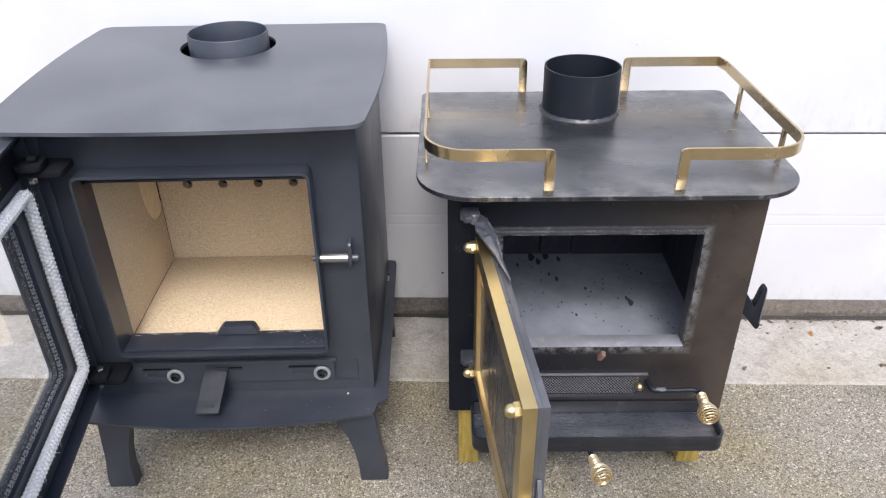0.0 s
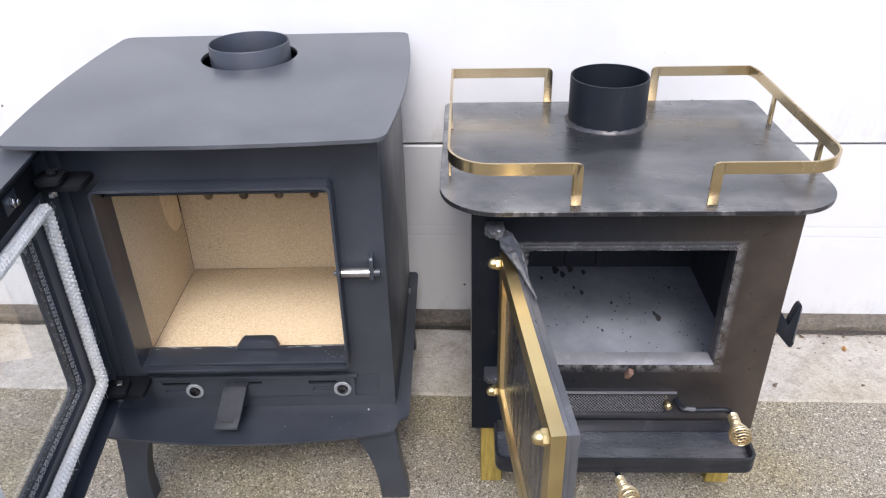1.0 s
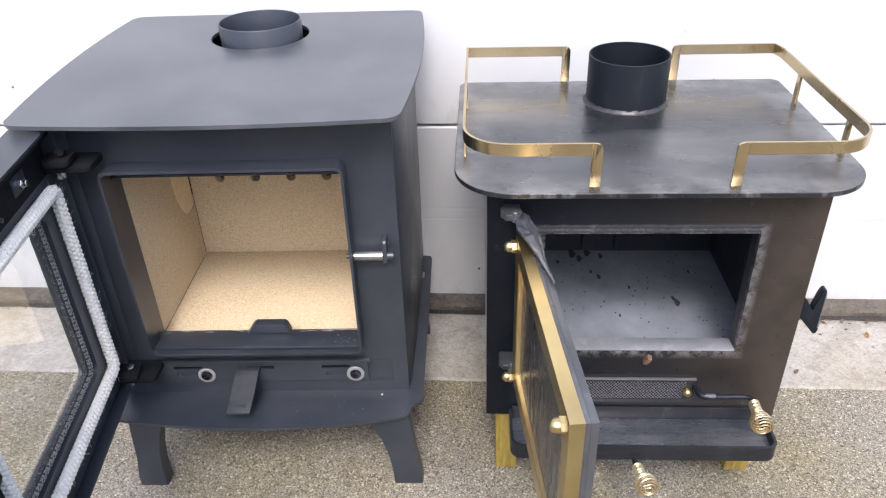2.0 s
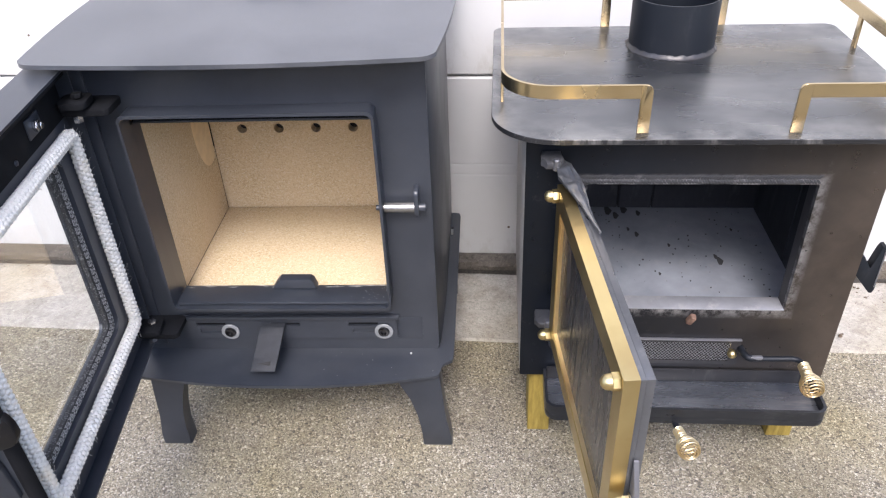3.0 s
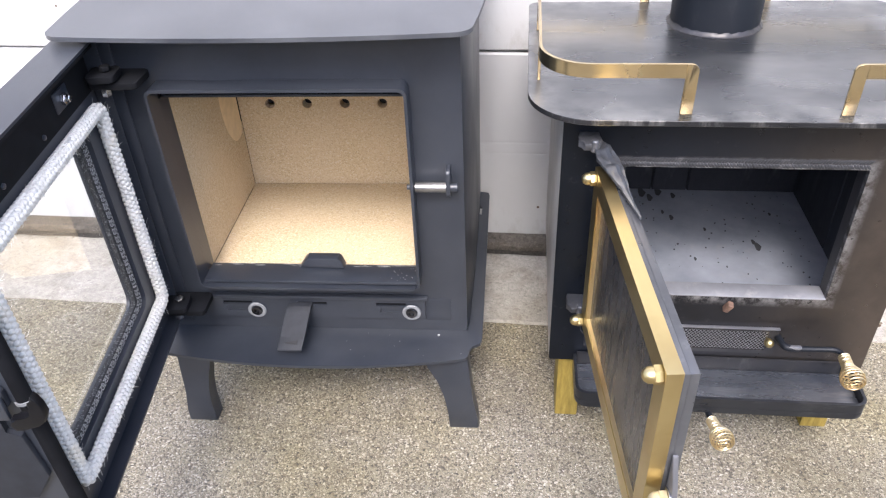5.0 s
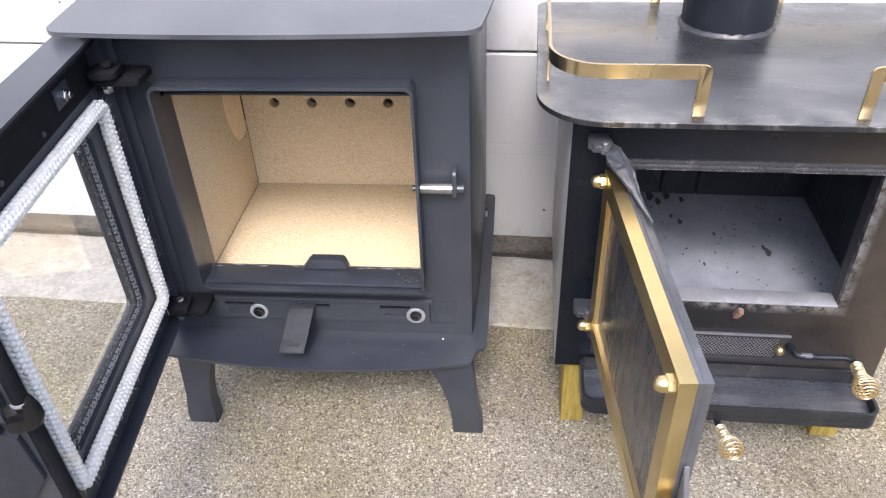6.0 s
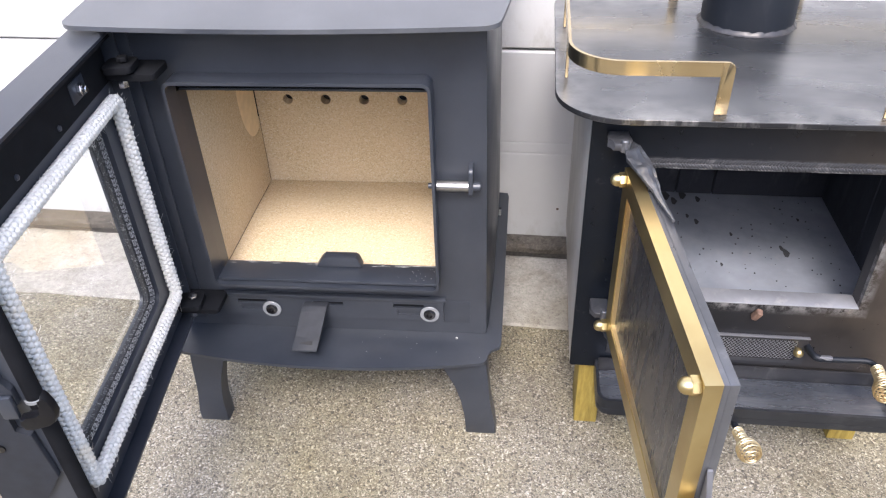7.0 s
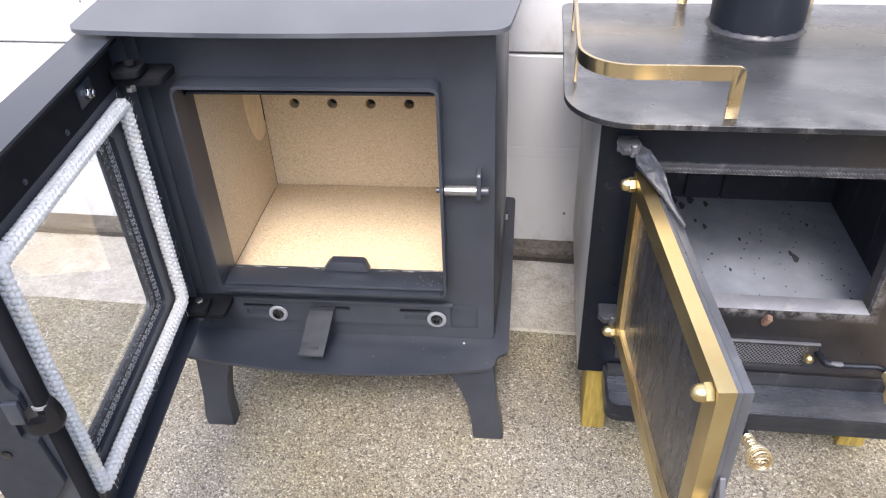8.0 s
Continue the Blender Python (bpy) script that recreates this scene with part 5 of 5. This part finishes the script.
def steel_door(st):
    """The open door: x runs outwards to the free edge at 0, y towards the firebox side."""
    way = Vector((0.1056, -0.9944))
    M = Matrix(((way.x, -way.y, 0, 0.106), (way.y, way.x, 0, 0.662), (0, 0, 1, 0), (0, 0, 0, 1)))
    x0, x1, z0, z1 = -0.408, 0.0, 0.320, 0.615
    slab = part("door", box((x0 + 0.008, 0.0003, z0 - 0.002), (x1 - 0.0015, 0.0065, z1 - 0.002), 0.0002, None, M), DOORSTEEL, st, "open steel door, brass framed dark glass")
    o = rect_points(x0, x1, z0, z1, 0.0006, 2)
    part("brass_frame", ring_frame(o, rect_points(x0 + 0.031, x1 - 0.031, z0 + 0.031, z1 - 0.031, 0.0006, 2), -0.018, 0.0, M), BRASS, slab, "brushed brass frame")
    part("glass_bead", ring_frame(rect_points(x0 + 0.0312, x1 - 0.0312, z0 + 0.0312, z1 - 0.0312, 0.0005, 2), rect_points(x0 + 0.034, x1 - 0.034, z0 + 0.034, z1 - 0.034, 0.0005, 2), -0.0165, -0.006, M), BRASSWIRE, slab)
    part("dark_glass", box((x0 + 0.0315, -0.011, z0 + 0.0315), (x1 - 0.0315, -0.0065, z1 - 0.0315), 0, None, M), DOORGLASS, slab, "smoked dark glass with soot streaks", smooth=False)
    for x in (x0 + 0.0125, x1 - 0.0125):
        for z in (z0 + 0.014, z1 - 0.0125):
            acorn(slab, M @ axis_pose((x, -0.0181, z), (0, -1, 0)))
    part("inner_plate", box((-0.332, 0.0066, z0 + 0.006), (x1 - 0.0015, 0.0165, z1 - 0.002), 0.0006, None, M), DOORSTEEL, slab, "thick grey steel inner plate")
    # hinge straps laid over the corners
    for z, way_ in ((0.6155, 1), (0.318, -1)):
        b = bmesh.new()
        keys = ((-0.448, -0.007, 0.003, 0.012), (-0.436, -0.015, 0.010, 0.0150), (-0.418, -0.0130, 0.0120, 0.0130), (-0.402, -0.0145, 0.0165, 0.0105), (-0.380, -0.006, 0.0190, 0.0080), (-0.358, 0.001, 0.0190, 0.0045), (-0.335, 0.008, 0.0180, 0.0022), (-0.300, 0.0125, 0.0178, 0.0012), (-0.262, 0.0150, 0.0172, 0.0006))
        upper, lower = [], []
        for (xa, a0, a1, d0), (xb, b0, b1, d1) in zip(keys, keys[1:]):
            for k in range(5):
                f = k / 5
                ra, rb = [], []
                for e in range(8):
                    g = e / 7
                    x = xa + (xb - xa) * f
                    y = (a0 + (b0 - a0) * f) * (1 - g) + (a1 + (b1 - a1) * f) * g - 0.004 * min(1.0, (-0.262 - x) / 0.05)
                    dent = 0.0030 * noise.noise(Vector((x * 60, y * 110, z * 9))) + 0.0022 * noise.noise(Vector((x * 150, y * 210, z * 9))) + 0.0035 * max(0.0, 1 - abs(g - 0.72) * 6)
                    dent *= min(1.0, (-0.262 - x) / 0.06)
                    up = d0 + (d1 - d0) * f
                    ra.append(b.verts.new(M @ Vector((x, y, z + way_ * (up + 0.0042 + dent)))))
                    rb.append(b.verts.new(M @ Vector((x, y, z + way_ * (up + 0.3 * dent)))))
                upper.append(ra)
                lower.append(rb)
        loops = [u + w[::-1] for u, w in zip(upper, lower)]
        for a, c in zip(loops, loops[1:]):
            for j in range(16):
                b.faces.new((a[j], a[(j + 1) % 16], c[(j + 1) % 16], c[j]))
        b.faces.new(loops[0][::-1])
        b.faces.new(loops[-1])
        part("hinge_strap", b, STRAPSTEEL, slab, "crumpled bent grey steel hinge strap")
    # closing lever at the free edge
    flat = M @ Matrix(((1, 0, 0, 0), (0, 0, 1, 0), (0, 1, 0, 0), (0, 0, 0, 1)))
    lever = part("closing_lever", prism([(0.0005, 0.300), (0.0005, 0.491), (0.0030, 0.4905), (0.0200, 0.452), (0.0245, 0.438), (0.0245, 0.300)], 0.0055, 0.0115, 0.0008, flat), GREYSTEEL, slab, "flat grey steel closing lever")
    part("lever_washer", lathe([(0.0050, 0.0), (0.0145, 0.0), (0.0145, 0.0016), (0.0050, 0.0016)], 28, M @ axis_pose((0.0150, 0.0052, 0.431), (0, -1, 0)), True), CHROME, lever)
    acorn(slab, M @ axis_pose((0.0150, 0.0034, 0.431), (0, -1, 0)), 0.0115, DULLBRASS)


STEEL = steel_stove()
steel_door(STEEL)


def wood_blocks():
    first = None
    for u0, u1, h in ((0.0195, 0.0625, 0.1717), (0.4885, 0.5355, 0.1717)):
        for v0 in (1.144, 1.44):
            m = pose(0, 0, 0, 0, 0, AR)
            b = box((u0, v0, 0.0005), (u1, v0 + 0.09, h), 0.002, None, m)
            tagged(part("wood_block", b, WOOD), "upright green treated wood offcut under the steel stove", "wood block", "blocks under the stove")


wood_blocks()


# ---- litter on the ground ----
def litter():
    random.seed(5)
    b = bmesh.new()
    for _ in range(240):
        x = random.choice((random.uniform(0.62, 1.4), random.uniform(0.62, 1.4), random.uniform(-1.6, 0.7)))
        y = 1.682 - abs(random.gauss(0, 0.02 if random.random() < 0.6 else 0.09))
        if y < 1.45:
            continue
        s = random.uniform(0.0015, 0.0055)
        z = 0.0022 if y < 1.668 else -0.003
        a0 = random.uniform(0, 6.28)
        pts = [(x + s * random.uniform(0.5, 1.5) * math.cos(a0 + k), y + s * 0.6 * random.uniform(0.5, 1.4) * math.sin(a0 + k)) for k in (0, 1.2, 2.4, 3.7, 5.0)]
        merge(b, prism(pts, z, z + s * random.uniform(0.2, 0.7)))
    tagged(part("grit", b, BARK, smooth=False, kind="stuff"), "dark grit and crumbs along the threshold", "grit")
    for x, y, s, a, mat, lab in ((0.93, 1.605, 0.013, 1.3, plain("orange_leaf", (0.42, 0.22, 0.06), 0.7), "small dry orange leaf on the apron"), (1.12, 1.63, 0.014, 0.3, DEADLEAF, "curled brown dry leaf on the apron"), (0.84, 1.655, 0.010, 2.2, DEADLEAF, "curled brown dry leaf on the apron")):
        l = bmesh.new()
        n = 8
        mid_, lft, rgt = [], [], []
        for i in range(n + 1):
            t = i / n
            w = 0.42 * s * math.sin(math.pi * min(1, t * 1.02 + 0.02)) ** 0.8
            zz = 0.0035 + 0.25 * s * (t - 0.5) ** 2 * 2
            mid_.append(l.verts.new((s * (t - 0.5) * 2, 0, zz)))
            lft.append(l.verts.new((s * (t - 0.5) * 2, w, zz + 0.3 * w)))
            rgt.append(l.verts.new((s * (t - 0.5) * 2, -w, zz + 0.2 * w)))
        for i in range(n):
            l.faces.new((mid_[i], mid_[i + 1], lft[i + 1], lft[i]))
            l.faces.new((rgt[i], rgt[i + 1], mid_[i + 1], mid_[i]))
        bmesh.ops.solidify(l, geom=l.faces[:], thickness=0.0005)
        bmesh.ops.transform(l, matrix=pose(x, y, 0, 0, 0, math.degrees(a)), verts=l.verts[:])
        tagged(part("dry_leaf", l, mat), lab, "leaf")
    for x, y, a, ln in ((1.10, 1.43, -14, 0.035), (1.06, 1.475, 10, 0.018), (0.71, 1.46, 60, 0.012)):
        m = pose(x, y, 0.0055, 0, 0, a)
        tagged(part("twig", tube([m @ Vector((ln * (t - 0.5), 0.002 * math.sin(5 * t), 0)) for t in (0, 0.3, 0.6, 1)], lambda i: 0.0042 - 0.0006 * i, 7), BARK), "short brown twig on the pale concrete", "twig")
    b = bmesh.new()
    random.seed(8)
    m = pose(0, 0, 0, 0, 0, AL)
    for _ in range(12):
        p = m @ Vector((random.uniform(-0.36, -0.13), random.uniform(1.09, 1.155), 0.2004))
        s = random.uniform(0.0003, 0.0007)
        merge(b, prism([(p.x + s * math.cos(k), p.y + s * math.sin(k)) for k in (0, 1.6, 3.1, 4.7)], p.z, p.z + s))
    for _ in range(16):
        p = m @ Vector((random.gauss(-0.24, 0.022), random.uniform(1.146, 1.185), 0.3349))
        s = random.uniform(0.0003, 0.0008)
        merge(b, prism([(p.x + s * math.cos(k), p.y + s * math.sin(k)) for k in (0, 1.6, 3.1, 4.7)], p.z, p.z + s))
    for _ in range(26):
        p = m @ Vector((random.uniform(-0.585, -0.21), random.uniform(1.183, 1.1895), 0.3348))
        w, h = random.uniform(0.003, 0.014), random.uniform(0.0003, 0.0008)
        merge(b, prism([(p.x - w, p.y - w * 0.05), (p.x, p.y - h), (p.x + w, p.y + w * 0.05), (p.x, p.y + h)], p.z, p.z + 0.0003))
    p = m @ Vector((-0.174, 1.170 - 0.02, 0.2004))
    merge(b, prism([(p.x + 0.0022 * math.cos(k), p.y + 0.0022 * math.sin(k)) for k in (0, 1, 2, 3, 4, 5)], p.z, p.z + 0.002))
    tagged(part("dust_flecks", b, FLECK, smooth=False, kind="stuff"), "pale vermiculite flecks on the hearth plate and sill", "dust")


litter()
